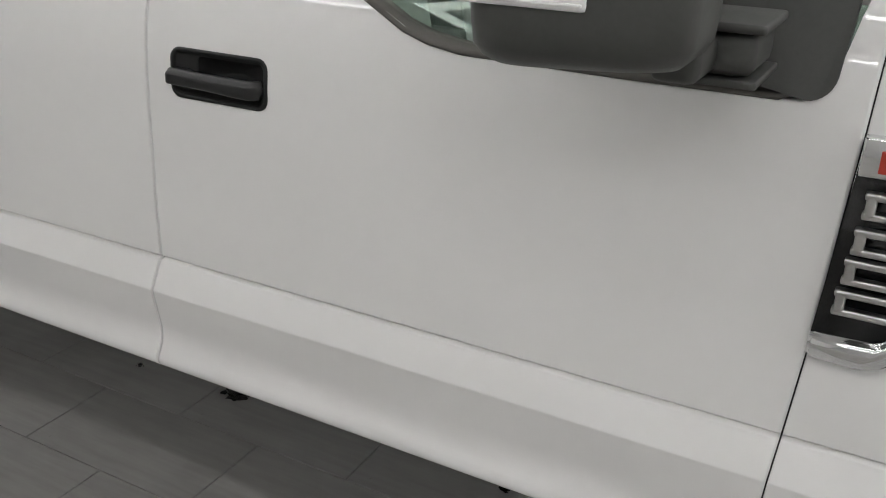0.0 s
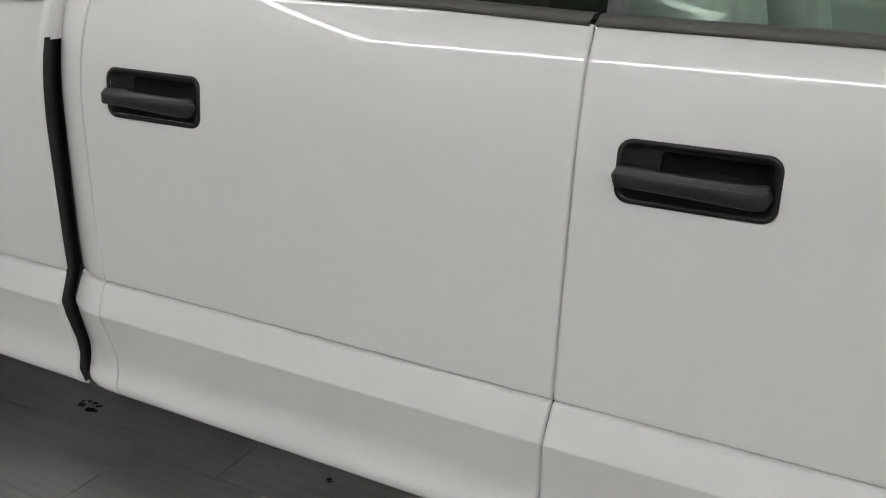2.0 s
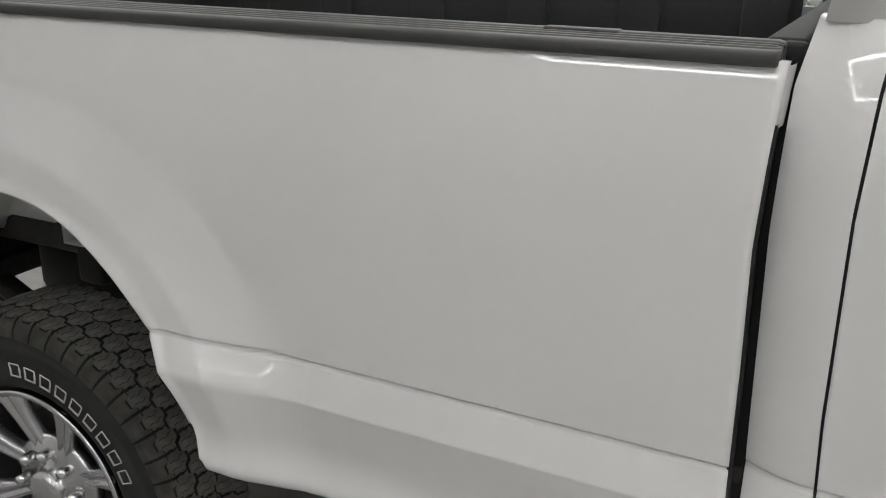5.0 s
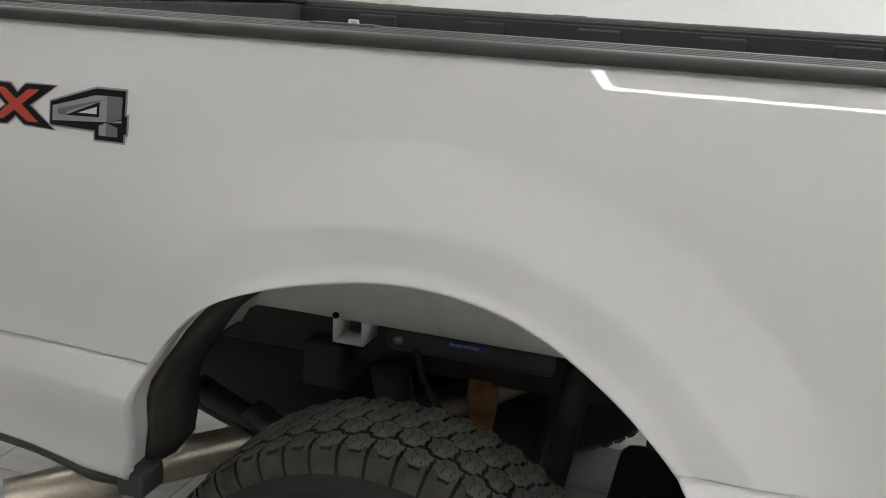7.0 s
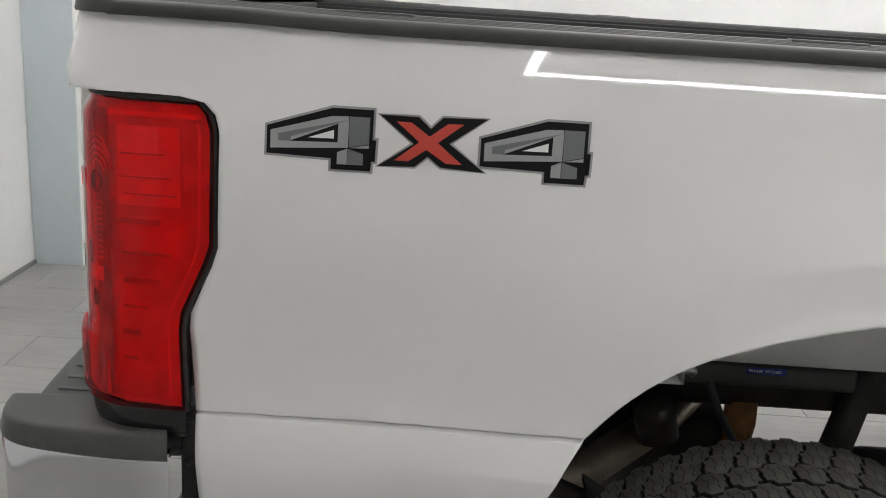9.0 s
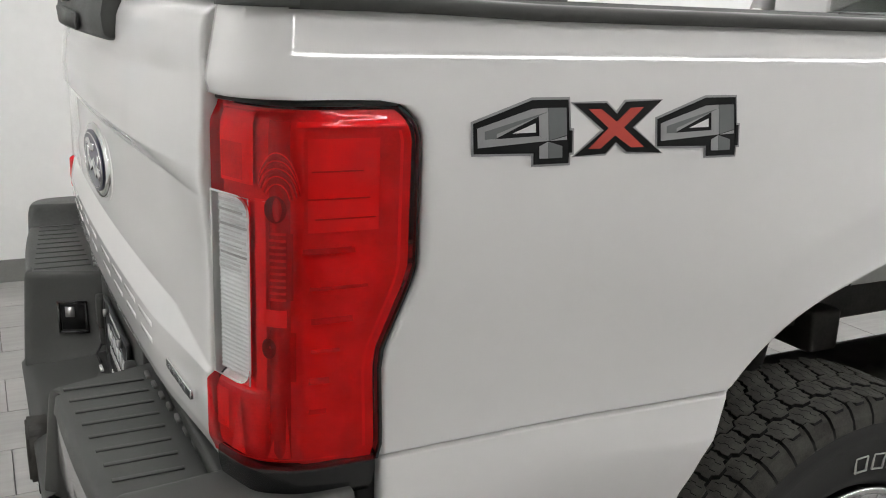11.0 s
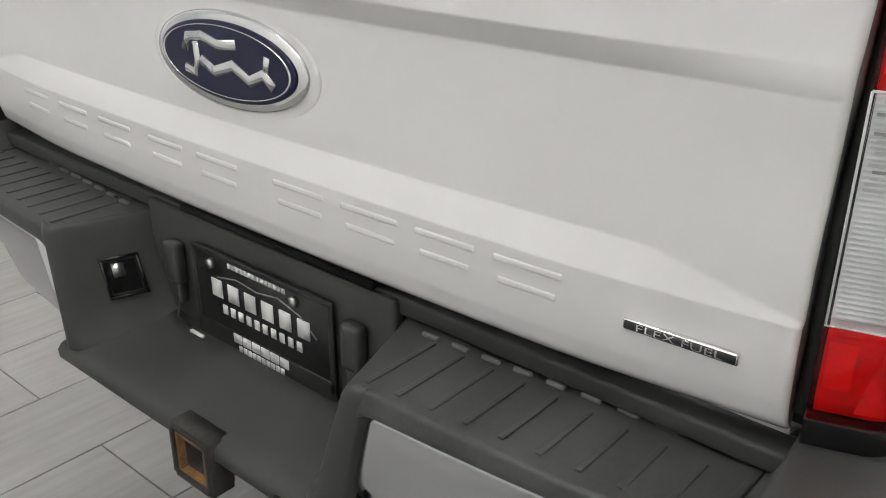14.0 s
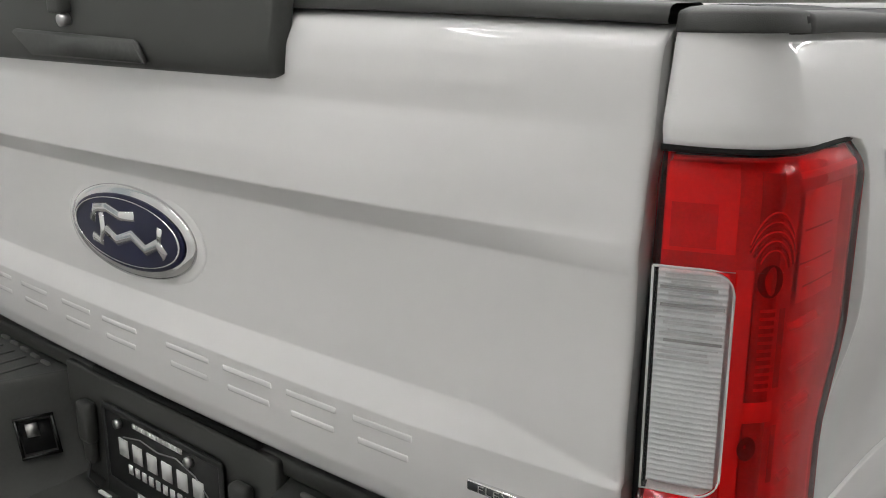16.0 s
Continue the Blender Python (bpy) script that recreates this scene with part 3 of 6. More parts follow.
def slab(pts, t=0.03):
    """A leaning plate of the upper cab, given as (x, z) corners, with a thickness inwards."""
    bm = bmesh.new()
    a = [bm.verts.new(up(x, z)) for x, z in pts]
    c = [bm.verts.new(up(x, z, t)) for x, z in pts]
    bm.faces.new(a)
    bm.faces.new(c[::-1])
    for i in range(len(pts)):
        bm.faces.new((a[i], c[i], c[(i + 1) % len(pts)], a[(i + 1) % len(pts)]))
    return fix(bm)


both("rear_pillar", lambda: slab([(2.470, 1.45), (2.545, 1.45), (2.575, 1.9), (2.52, 1.9)], 0.05), M_PAINT)
both("rear_door_frame", lambda: slab([(2.551, 1.45), (2.725, 1.452), (2.705, 1.49), (2.70, 1.80), (2.79, 1.84), (3.42, 1.86), (3.42, 1.9), (2.60, 1.9)], 0.04), M_PAINT)
both("centre_pillar", lambda: slab([(3.425, 1.462), (3.465, 1.462), (3.462, 1.88), (3.43, 1.88)], 0.05), M_GLOSSBLACK, "gloss black door pillar")
both("windscreen_pillar", lambda: slab([(4.50, 1.44), (4.60, 1.44), (4.02, 1.93), (3.42, 1.93), (3.42, 1.88), (3.98, 1.87)], 0.05), M_PAINT)


def pane(pts):
    bm = bmesh.new()
    a = [bm.verts.new(up(x, z, 0.018)) for x, z in pts]
    c = [bm.verts.new(up(x, z, 0.022)) for x, z in pts]
    bm.faces.new(a)
    bm.faces.new(c[::-1])
    for i in range(len(pts)):
        bm.faces.new((a[i], c[i], c[(i + 1) % len(pts)], a[(i + 1) % len(pts)]))
    return fix(bm)


for ob in both("rear_door_glass", lambda: pane([(2.68, 1.45), (2.80, 1.42), (3.44, 1.405), (3.44, 1.87), (2.74, 1.85)]), M_PRIVACY, "dark tinted window glass"):
    ob.visible_shadow = False
for ob in both("front_door_glass", lambda: pane([(3.47, 1.405), (3.80, 1.40), (3.95, 1.33), (4.30, 1.30), (4.50, 1.32), (4.52, 1.44), (3.98, 1.88), (3.47, 1.88)]), M_GLASS, "green tinted window glass"):
    ob.visible_shadow = False


def belt_strip(x0, x1, n, h=0.013):
    """The black rubber strip along a window's lower edge."""
    rows = []
    for i in range(n + 1):
        x = x0 + (x1 - x0) * i / n
        z = BELT(x)
        y = cab_y(x, z)
        rows.append([(x, y - 0.002, z - 0.001), (x, y - 0.005, z + 0.004), (x, y + 0.004, z + h * 0.6), (x, y + 0.012, z + h), (x, y + 0.03, z + h), (x, y + 0.03, z - 0.001)])
    bm = grid_bm(rows, close_u=True)
    return fix(bm)


both("belt_moulding", lambda: belt_strip(2.715, 3.432, 60), M_BELT)
both("belt_moulding", lambda: belt_strip(3.440, 4.47, 110), M_BELT)
rows = []
for i, x in enumerate((2.50, 2.6, 2.9, 3.3, 3.7, 3.98, 4.04)):
    zt = 1.955 - 0.05 * abs(x - 3.2) ** 2 * 0.3
    rows.append([(x, 0.19, 1.885), (x, 0.22, 1.92), (x, 0.32, zt), (x, YC, zt + 0.035), (x, 2 * YC - 0.32, zt), (x, 2 * YC - 0.22, 1.92), (x, 2 * YC - 0.19, 1.885)])
roof = fix(grid_bm(rows))
bmesh.ops.solidify(roof, geom=roof.faces, thickness=0.03)
part("roof", roof, M_PAINT, truck)
b = box((2.50, YC, 1.05), (0.03, 1.72, 0.78), 0.01)
add_box(b, (2.515, 0.30, 1.67), (0.03, 0.25, 0.46), 0.01)
add_box(b, (2.515, 2 * YC - 0.30, 1.67), (0.03, 0.25, 0.46), 0.01)
add_box(b, (2.52, YC, 1.90), (0.03, 1.3, 0.06), 0.01)
part("cab_back_wall", b, M_PAINT, truck)
b = part("back_window", box((2.515, YC, 1.66), (0.006, 1.1, 0.42)), M_PRIVACY, truck, "dark tinted back window")
b.visible_shadow = False
rows = []
for t in (0, 0.5, 1.0):
    x, z = 4.58 + (4.0 - 4.58) * t, 1.44 + (1.94 - 1.44) * t
    rows.append([(x + 0.10 * (1 - (2 * s - 1) ** 2), 0.10 + 0.14 * t + (2 * YC - 0.20 - 0.28 * t) * s, z) for s in (0, 0.25, 0.5, 0.75, 1)])
ws = fix(grid_bm(rows))
bmesh.ops.solidify(ws, geom=ws.faces, thickness=0.006)
b = part("windscreen", ws, M_GLASS, truck, "green tinted windscreen")
b.visible_shadow = False

# cabin: floor, dash, seats
part("cab_floor", box((3.6, YC, 0.70), (2.2, 1.78, 0.05), 0.01), M_DASH, truck)
b = box((4.36, YC, 1.22), (0.42, 1.66, 0.30), 0.07, seg=4)
add_box(b, (4.25, 1.36, 1.36), (0.22, 0.42, 0.08), 0.03)
add_box(b, (4.20, YC, 1.18), (0.14, 0.36, 0.34), 0.03)
part("dashboard", b, M_DASH, truck, "dark plastic dashboard")
b = bmesh.new()
ring = [(4.08 + 0.09 * math.sin(2 * math.pi * k / 24), 1.36 + 0.185 * math.cos(2 * math.pi * k / 24), 1.30 + 0.16 * math.sin(2 * math.pi * k / 24)) for k in range(25)]
add_tube(b, ring, 0.014, 8, caps=False)
add_tube(b, [(4.08, 1.20, 1.30), (4.10, 1.36, 1.29), (4.08, 1.52, 1.30)], 0.018, 8)
add_tube(b, [(4.10, 1.36, 1.29), (4.30, 1.36, 1.22)], 0.035, 10)
part("steering_wheel", b, M_DASH, truck)


def seat(x, y, w, name):
    b = box((x, y, 0.95), (0.52, w, 0.16), 0.05, seg=3)
    add_box(b, (x - 0.29, y, 1.24), (0.14, w * 0.96, 0.56), 0.05, rot=(0, -12, 0), seg=3)
    part(name, b, M_SEAT, truck, "grey cloth seat")
    for hy in ((y,) if w < 0.8 else (y - 0.42, y + 0.42)):
        b = box((x - 0.37, hy, 1.62), (0.10, 0.26, 0.18), 0.035, rot=(0, -10, 0), seg=3)
        add_tube(b, [(x - 0.36, hy - 0.06, 1.46), (x - 0.365, hy - 0.06, 1.56)], 0.007, 6)
        add_tube(b, [(x - 0.36, hy + 0.06, 1.46), (x - 0.365, hy + 0.06, 1.56)], 0.007, 6)
        part("head_restraint", b, M_SEAT, truck)


seat(3.78, 0.52, 0.56, "front_seat")
seat(3.78, 1.41, 0.56, "front_seat")
seat(2.98, YC, 1.44, "rear_seat")
both("door_card", lambda: fix(add_box(box((3.0, 0.10, 1.06), (0.80, 0.05, 0.66), 0.02), (4.0, 0.10, 1.0), (0.98, 0.05, 0.60), 0.02)), M_CARD)

# front end: bonnet and nose, closed off plainly
FW = 5.61
rows = []
for x, dz in ((4.57, 0.0), (4.85, 0.0), (5.6, -0.02), (6.2, -0.06), (6.36, -0.12), (6.42, -0.22)):
    rows.append([(x, y, 1.46 + dz + 0.09 * (1 - ((y - YC) / 0.92) ** 2)) for y in np.linspace(0.06, 2 * YC - 0.06, 13)])
hood = fix(grid_bm(rows))
bmesh.ops.solidify(hood, geom=hood.faces, thickness=0.02)
part("bonnet", hood, M_PAINT, truck)
part("grille", box((6.34, YC, 1.08), (0.12, 1.70, 0.42), 0.05), M_PLASTIC, truck)
part("front_bumper", box((6.40, YC, 0.70), (0.22, 1.94, 0.26), 0.05), M_CHROME, truck)


def nose_side():
    """The fender over the front wheel, to the nose."""
    rows = []
    for x in np.linspace(5.152, 6.36, 60):
        d = abs(x - FW)
        lo = 0.61 + math.sqrt(max(0.0, 0.25 - d * d)) if d < 0.44 else 0.68
        y0 = 0.12 * step(6.15, 6.4, x)
        rows.append([(x, base_y(z) + y0, z) for z in np.linspace(lo, 1.44, 14)])
    bm = fix(grid_bm(rows))
    bmesh.ops.solidify(bm, geom=bm.faces, thickness=0.02)
    return bm


both("fender_nose", nose_side, M_PAINT)

# ---- tailgate ----
GY0, GY1 = 0.130, 2 * YC - 0.130
GATE = ((1.015, 0.0022), (1.05, 0.002), (1.10, 0.0035), (1.17, 0.002), (1.192, 0.0015), (1.193, 0.0012), (1.221, -0.0185), (1.222, -0.019), (1.26, -0.0185), (1.30, -0.013),
        (1.318, -0.0095), (1.326, -0.0065), (1.36, -0.009), (1.39, -0.006), (1.41, 0.003), (1.425, 0.018), (1.43, 0.04))
GATE_FOOT = ((0.835, 0.0645), (0.845, 0.0425), (0.853, 0.0245), (0.865, 0.0125), (0.89, 0.0055), (0.93, 0.002), (0.977, 0.0))
_gz = np.arange(0.83, 1.435, 0.001)
_gx = np.interp(_gz, [p[0] for p in GATE], [p[1] for p in GATE])
_gk = np.exp(-np.linspace(-2.5, 2.5, 5) ** 2 / 2)
_gx = np.convolve(np.pad(_gx, 2, mode="edge"), _gk / _gk.sum(), mode="valid")


def gate_x(y, z):
    """The tailgate's outer face: an upper ledge that narrows to the sides, a lower step that dips to the corners."""
    d = min(y - GY0, GY1 - y)
    x = float(np.interp(z, _gz, _gx))
    if z < 1.021:
        # the lower face stands proud, less so towards the sides, and meets the main face in a slope
        top = 1.018 - 0.036 * max(0.0, 1 - d / 0.17)
        proud = 0.0155 * (0.30 + 0.70 * step(0.0, 0.30, d))
        t = min(1.0, max(0.0, (z - 0.977) / (top - 0.977)))
        x = 0.0022 - proud * (1 - t) + float(np.interp(z, [p[0] for p in GATE_FOOT], [p[1] for p in GATE_FOOT]))
    if 1.10 <= z < 1.25:
        k = 0.45 + 0.55 * step(0.0, 0.22, d)
        smooth_x = 0.003 - 0.0215 * step(1.12, 1.25, z)
        x = x * k + smooth_x * (1 - k)
    if x < 0.002:
        x = 0.002 + (x - 0.002) * (1 - 0.65 * step(0.34, 0.0, d) * step(1.17, 1.24, z))
    return x + 0.001 * (1 - step(0.0, 0.02, d)) + 0.026 * (abs(y - YC) / 0.85) ** 2


def gap_y(y, z):
    """The tailgate's sides draw in a little beside the lamps."""
    d = min(y - GY0, GY1 - y)
    k = 0.015 * step(1.46, 1.02, z) * max(0.0, 1 - d / 0.25)
    return y + k if y < YC else y - k


def gate_top(y):
    """The upper edge, crowned towards the middle."""
    return 1.4105 + 0.016 * (1 - ((y - YC) / 0.85) ** 2)


def gate():
    ys = sorted({GY0, GY0 + 0.003, GY0 + 0.008, *np.linspace(GY0 + 0.015, GY0 + 0.36, 26), *np.linspace(GY0 + 0.38, GY1 - 0.38, 46), *np.linspace(GY1 - 0.36, GY1 - 0.015, 26), GY1 - 0.008, GY1 - 0.003, GY1})
    zs = sorted({*np.round(np.arange(0.836, 1.02, 0.0045), 4), *np.round(np.arange(1.02, 1.18, 0.012), 4), *np.round(np.arange(1.186, 1.23, 0.0016), 4), *np.round(np.arange(1.23, 1.24, 0.004), 4), *np.round(np.arange(0.972, 1.022, 0.0014), 4), *np.round(np.arange(1.24, 1.428, 0.007), 4), 1.428})
    rows = []
    for y in ys:
        e = 0.004 if y in (GY0, GY1) else (0.0008 if min(y - GY0, GY1 - y) < 0.004 else 0)
        low = (gate_top(y) - 1.30) / (zs[-1] - 1.30)
        col = [(gate_x(y, z) + e, gap_y(y, z), z if z < 1.30 else 1.30 + (z - 1.30) * low) for z in zs]
        rows.append([(0.065, y, zs[0])] + col + [(0.065, y, col[-1][2])])
    side = [[(x + 0.002, y + 0.0006 * (1 if y < YC else -1), z) for x, y, z in r] for r in (rows[0], rows[-1])]
    first, last = ([(0.065, gap_y(y, z) + dy, z) for _, _, z in rows[0]] for y, dy in ((GY0, 0.004), (GY1, -0.004)))
    rows = [side[0]] + rows + [side[1]]
    return fix(grid_bm([first] + rows + [last]), 0.0001)


def gap_strip(f0, f1, x0):
    """A strip in the joint between tailgate and lamp, from share f0 to f1 of its width."""
    rows = []
    for z in np.linspace(0.875, 1.400, 20):
        a, b = (0.1270 + (gap_y(GY0, z) - 0.0008 - 0.1270) * f for f in (f0, f1))
        rows.append([(x0 + 0.004, a, z), (x0, b, z), (0.10, b, z), (0.10, a, z)])
    return fix(grid_bm(rows, close_u=True))


both("gate_post", lambda: gap_strip(0.0, 0.16, 0.046), M_PAINT)
# black strip added for the shade of the open gap beside the post
both("gate_gap_shade", lambda: gap_strip(0.18, 1.0, 0.048), M_RUBBER)
tailgate = part("tailgate", gate(), M_PAINT, truck, "white stamped steel tailgate, closed")
part("tailgate_inner", box((0.082, YC, 1.13), (0.03, GY1 - GY0 - 0.01, 0.56), 0.005), M_LINER, tailgate)
b = bmesh.new()
rows = []
for y in np.linspace(GY0 + 0.001, GY1 - 0.001, 40):
    rows.append([(gate_x(y, 1.42) + dx, y, gate_top(y) + dz) for dx, dz in ((0.016, 0.0), (-0.0015, 0.0005), (-0.003, 0.003), (0.0, 0.0135), (0.003, 0.0160), (0.010, 0.0175), (0.055, 0.0185), (0.066, 0.015), (0.066, 0.0))])
b = grid_bm(rows, close_u=True)
part("tailgate_cap", fix(b), M_PLASTIC, tailgate, "black plastic cap along the top")


def trim():
    """The black handle panel in the tailgate's upper edge."""
    y0, y1, yl = 0.579, 1.31, 1.385
    rows = []
    ys = [y0, y0 + 0.004, y0 + 0.01, *np.linspace(y0 + 0.02, y1, 30), *np.linspace(y1 + 0.01, yl, 6)]
    for y in ys:
        zb = 1.346 + (0.048 * (y - y1) / (yl - y1) if y > y1 else 0) + 0.006 * step(y0 + 0.02, y0, y)
        out = -0.0135 if y0 < y < yl else 0.012
        row = [(gate_x(y, zb) + 0.012, y, zb)]
        for t in (0, 0.05, 0.15, 0.35, 0.6, 0.8, 0.93, 1.0):
            z = zb + (1.4475 - zb) * t
            bulge = -0.008 * math.sin(math.pi * min(1, t * 1.02))
            row.append((gate_x(y, min(z, 1.40)) + out + bulge + (0.006 if t == 0 else 0), y, z))
        row.append((0.06, y, 1.4475))
        rows.append(row)
    return fix(grid_bm(rows))


part("handle_panel", trim(), M_PLASTIC, tailgate, "black plastic tailgate handle panel")


def pull():
    bm = bmesh.new()
    pts = [(0.815, 1.353), (0.838, 1.384), (1.168, 1.393), (1.178, 1.388), (1.12, 1.356)]
    add_prism(bm, pts, 0.010, lambda u, v, w: (gate_x(u, 1.37) - 0.021 - w, u, v))
    bmesh.ops.bevel(bm, geom=bm.edges[:], offset=0.003, segments=2, affect="EDGES")
    return fix(bm)


part("pull_handle", pull(), M_PAD, tailgate)
b = box((-0.032, 1.03, 1.427), (0.02, 0.036, 0.022), 0.005)
part("camera_mount", b, M_PLASTIC, tailgate)
part("key_lock", tube([(-0.026, 1.018, 1.408), (-0.040, 1.018, 1.406)], 0.0085, 16), M_STEEL, tailgate, "round steel key lock")


def oval(ry, rz, r_edge, h, cx, cy, cz, n=64):
    """A domed oval plate on the tailgate."""
    rows = []
    for s, d in ((1.0, 0.0), (1.0, h * 0.5), (0.985, h * 0.85), (1 - r_edge, h), (0.5, h * 1.15), (0.0001, h * 1.2)):
        rows.append([(cx - d, cy + ry * s * math.cos(2 * math.pi * k / n), cz + rz * s * math.sin(2 * math.pi * k / n)) for k in range(n)])
    return fix(grid_bm(rows, close_u=True), 0.0002)


EX = gate_x(YC, 1.10)
EMB_Y, EMB_Z = 0.950, 1.109
part("emblem_plate", oval(0.164, 0.068, 0.10, 0.010, EX + 0.002, EMB_Y, EMB_Z), M_BRIGHT, tailgate, "oval chrome-rimmed blue badge")
part("badge_surround", oval(0.182, 0.083, 0.06, 0.004, EX + 0.003, EMB_Y, EMB_Z - 0.001), M_PAINT, tailgate)
part("badge_face", oval(0.147, 0.0545, 0.05, 0.003, EX - 0.0088, EMB_Y, EMB_Z), M_EMB_BLUE, tailgate)


def oval_ring(ry, rz, w, x, n=72):
    rows = []
    for s, d in ((1, 0), (1, 0.0012), (1 - w, 0.0012), (1 - w, 0)):
        rows.append([(x - d, EMB_Y + ry * s * math.cos(2 * math.pi * k / n), EMB_Z + rz * s * math.sin(2 * math.pi * k / n)) for k in range(n)])
    return fix(grid_bm(rows, close_u=True))


part("badge_line", oval_ring(0.140, 0.0490, 0.025, EX - 0.0125), M_BRIGHT, tailgate)
b = bmesh.new()
for pts, r in (([(0.088, 0.006), (0.078, 0.026), (0.045, 0.030), (0.01, 0.022), (-0.03, 0.027)], 0.011), ([(0.062, 0.020), (0.058, -0.004), (0.066, -0.024), (0.088, -0.020)], 0.011),
               ([(0.05, -0.004), (0.02, -0.016), (-0.02, -0.002), (-0.055, -0.018), (-0.085, -0.004), (-0.104, -0.020)], 0.0125), ([(-0.094, 0.020), (-0.088, 0.0)], 0.009)):
    add_tube(b, [(EX - 0.0122, EMB_Y + u, EMB_Z + v) for u, v in pts], r * 0.72, 8)
for v in b.verts:
    v.co.x = EX - 0.0122 + (v.co.x - EX + 0.0122) * 0.4
part("badge_scroll", fix(b), M_BRIGHT, tailgate, "silver scroll shape on the badge")

# pressed marks in the lower step, one plate for each sign
for y, w in ((1.536, 0.098), (1.398, 0.098), (1.262, 0.098), (1.115, 0.092), (0.984, 0.098), (0.808, 0.102), (0.677, 0.100), (0.555, 0.090), (0.438, 0.092)):
    bm = bmesh.new()
    for dz, ww in ((0.0135, w), (-0.0135, w * 0.86)):
        add_box(bm, (gate_x(y, 0.946 + dz) + 0.0018, y, 0.946 + dz), (0.006, ww, 0.0095), 0.0028, rot=(0, 0, -math.degrees(0.072 * (y - YC))))
    part("pressed_mark", bm, M_PAINT, tailgate, "pressed mark in the white steel")


def text_part(name, words, size, m, mat_, parent, label="", extrude=0.0008):
    """Words in the built-in font, as a mesh, at the pose m."""
    cu = bpy.data.curves.new(name, "FONT")
    cu.body, cu.size, cu.extrude, cu.align_x, cu.align_y = words, size, extrude, "CENTER", "CENTER"
    cu.resolution_u = 2
    tmp = new(name + "_src", cu)
    dg = bpy.context.evaluated_depsgraph_get()
    me = bpy.data.meshes.new_from_object(tmp.evaluated_get(dg))
    bpy.data.objects.remove(tmp)
    me.transform(m)
    me.materials.clear()
    me.materials.append(mat_)
    ob = new(name, me)
    ob.parent = parent
    if label:
        ob["label"] = label
    return ob


REAR_FACE = Matrix(((0, 0, -1, 0), (-1, 0, 0, 0), (0, 1, 0, 0), (0, 0, 0, 1)))  # local x to the right seen from behind
FX = gate_x(0.256, 0.930)
TURN = Matrix.Translation((FX, 0.256, 0.930)) @ Matrix.Rotation(0.050, 4, "Z")
fuel = part("fuel_badge", box((-0.002, 0, 0), (0.007, 0.124, 0.0125), 0.0018), M_BRIGHT, tailgate, "small chrome fuel badge")
field = part("fuel_badge_field", box((-0.0056, 0, 0), (0.0012, 0.120, 0.0092)), M_DEC_DARK, tailgate)
for o in (fuel, field):
    o.data.transform(TURN)
text_part("fuel_badge_lettering", "FLEX FUEL", 0.0118, TURN @ Matrix.Translation((-0.0066, 0, 0)) @ REAR_FACE @ Matrix.Diagonal((1.74, 1, 1, 1)), M_BRIGHT, tailgate)["kind"] = "stuff"

# ---- tail lamps ----
LAMP_PATH = [(0.029, 0.1290), (0.0345, 0.111), (0.041, 0.092), (0.048, 0.073), (0.055, 0.058), (0.064, 0.044), (0.077, 0.0325), (0.093, 0.025), (0.115, 0.0205), (0.14, 0.0185), (0.17, 0.0175), (0.20, 0.0170), (0.236, 0.0165)]
_ls = np.cumsum([0] + [math.dist(a, c) for a, c in zip(LAMP_PATH, LAMP_PATH[1:])])
LAMP_LEN = float(_ls[-1])
LZ0, LZ1 = 0.888, 1.305


def lamp_at(s, z, d=0.0):
    """A place on the lamp: s along it from the tailgate, d metres inwards."""
    x = float(np.interp(s, _ls, [p[0] for p in LAMP_PATH]))
    y = float(np.interp(s, _ls, [p[1] for p in LAMP_PATH]))
    v = Vector((0.16 - x, 0.15 - y, 0))
    d -= 0.011 * step(0.989, 0.979, z) * step(0.11, 0.06, s)
    v = v.normalized() * (d + 0.010 * step(1.27, 1.305, z) ** 2 + 0.008 * step(0.92, 0.888, z) ** 2)
    tilt = 0.012 * (1.1 - z)
    return (x + v.x - 0.5 * tilt, y + v.y + 0.010 * (z - 0.95) * 0.5, z)


def lamp_end(z):
    return LAMP_LEN - (0.236 - (LAMP_FRONT(z) - 0.008))


def lamp_sheet(s0, s1, z0, z1, d, n=30, m=40, thick=0.0):
    rows = []
    for i in range(m + 1):
        z = z0 + (z1 - z0) * i / m
        a = s0(z) if callable(s0) else s0
        e = s1(z) if callable(s1) else s1
        rows.append([lamp_at(a + (e - a) * k / n, z, d) for k in range(n + 1)])
    bm = grid_bm(rows)
    bm = fix(bm)
    if thick:
        bmesh.ops.solidify(bm, geom=bm.faces, thickness=thick)
    return bm


W_S0, W_S1, W_Z0, W_Z1 = 0.003, 0.073, 0.988, 1.205


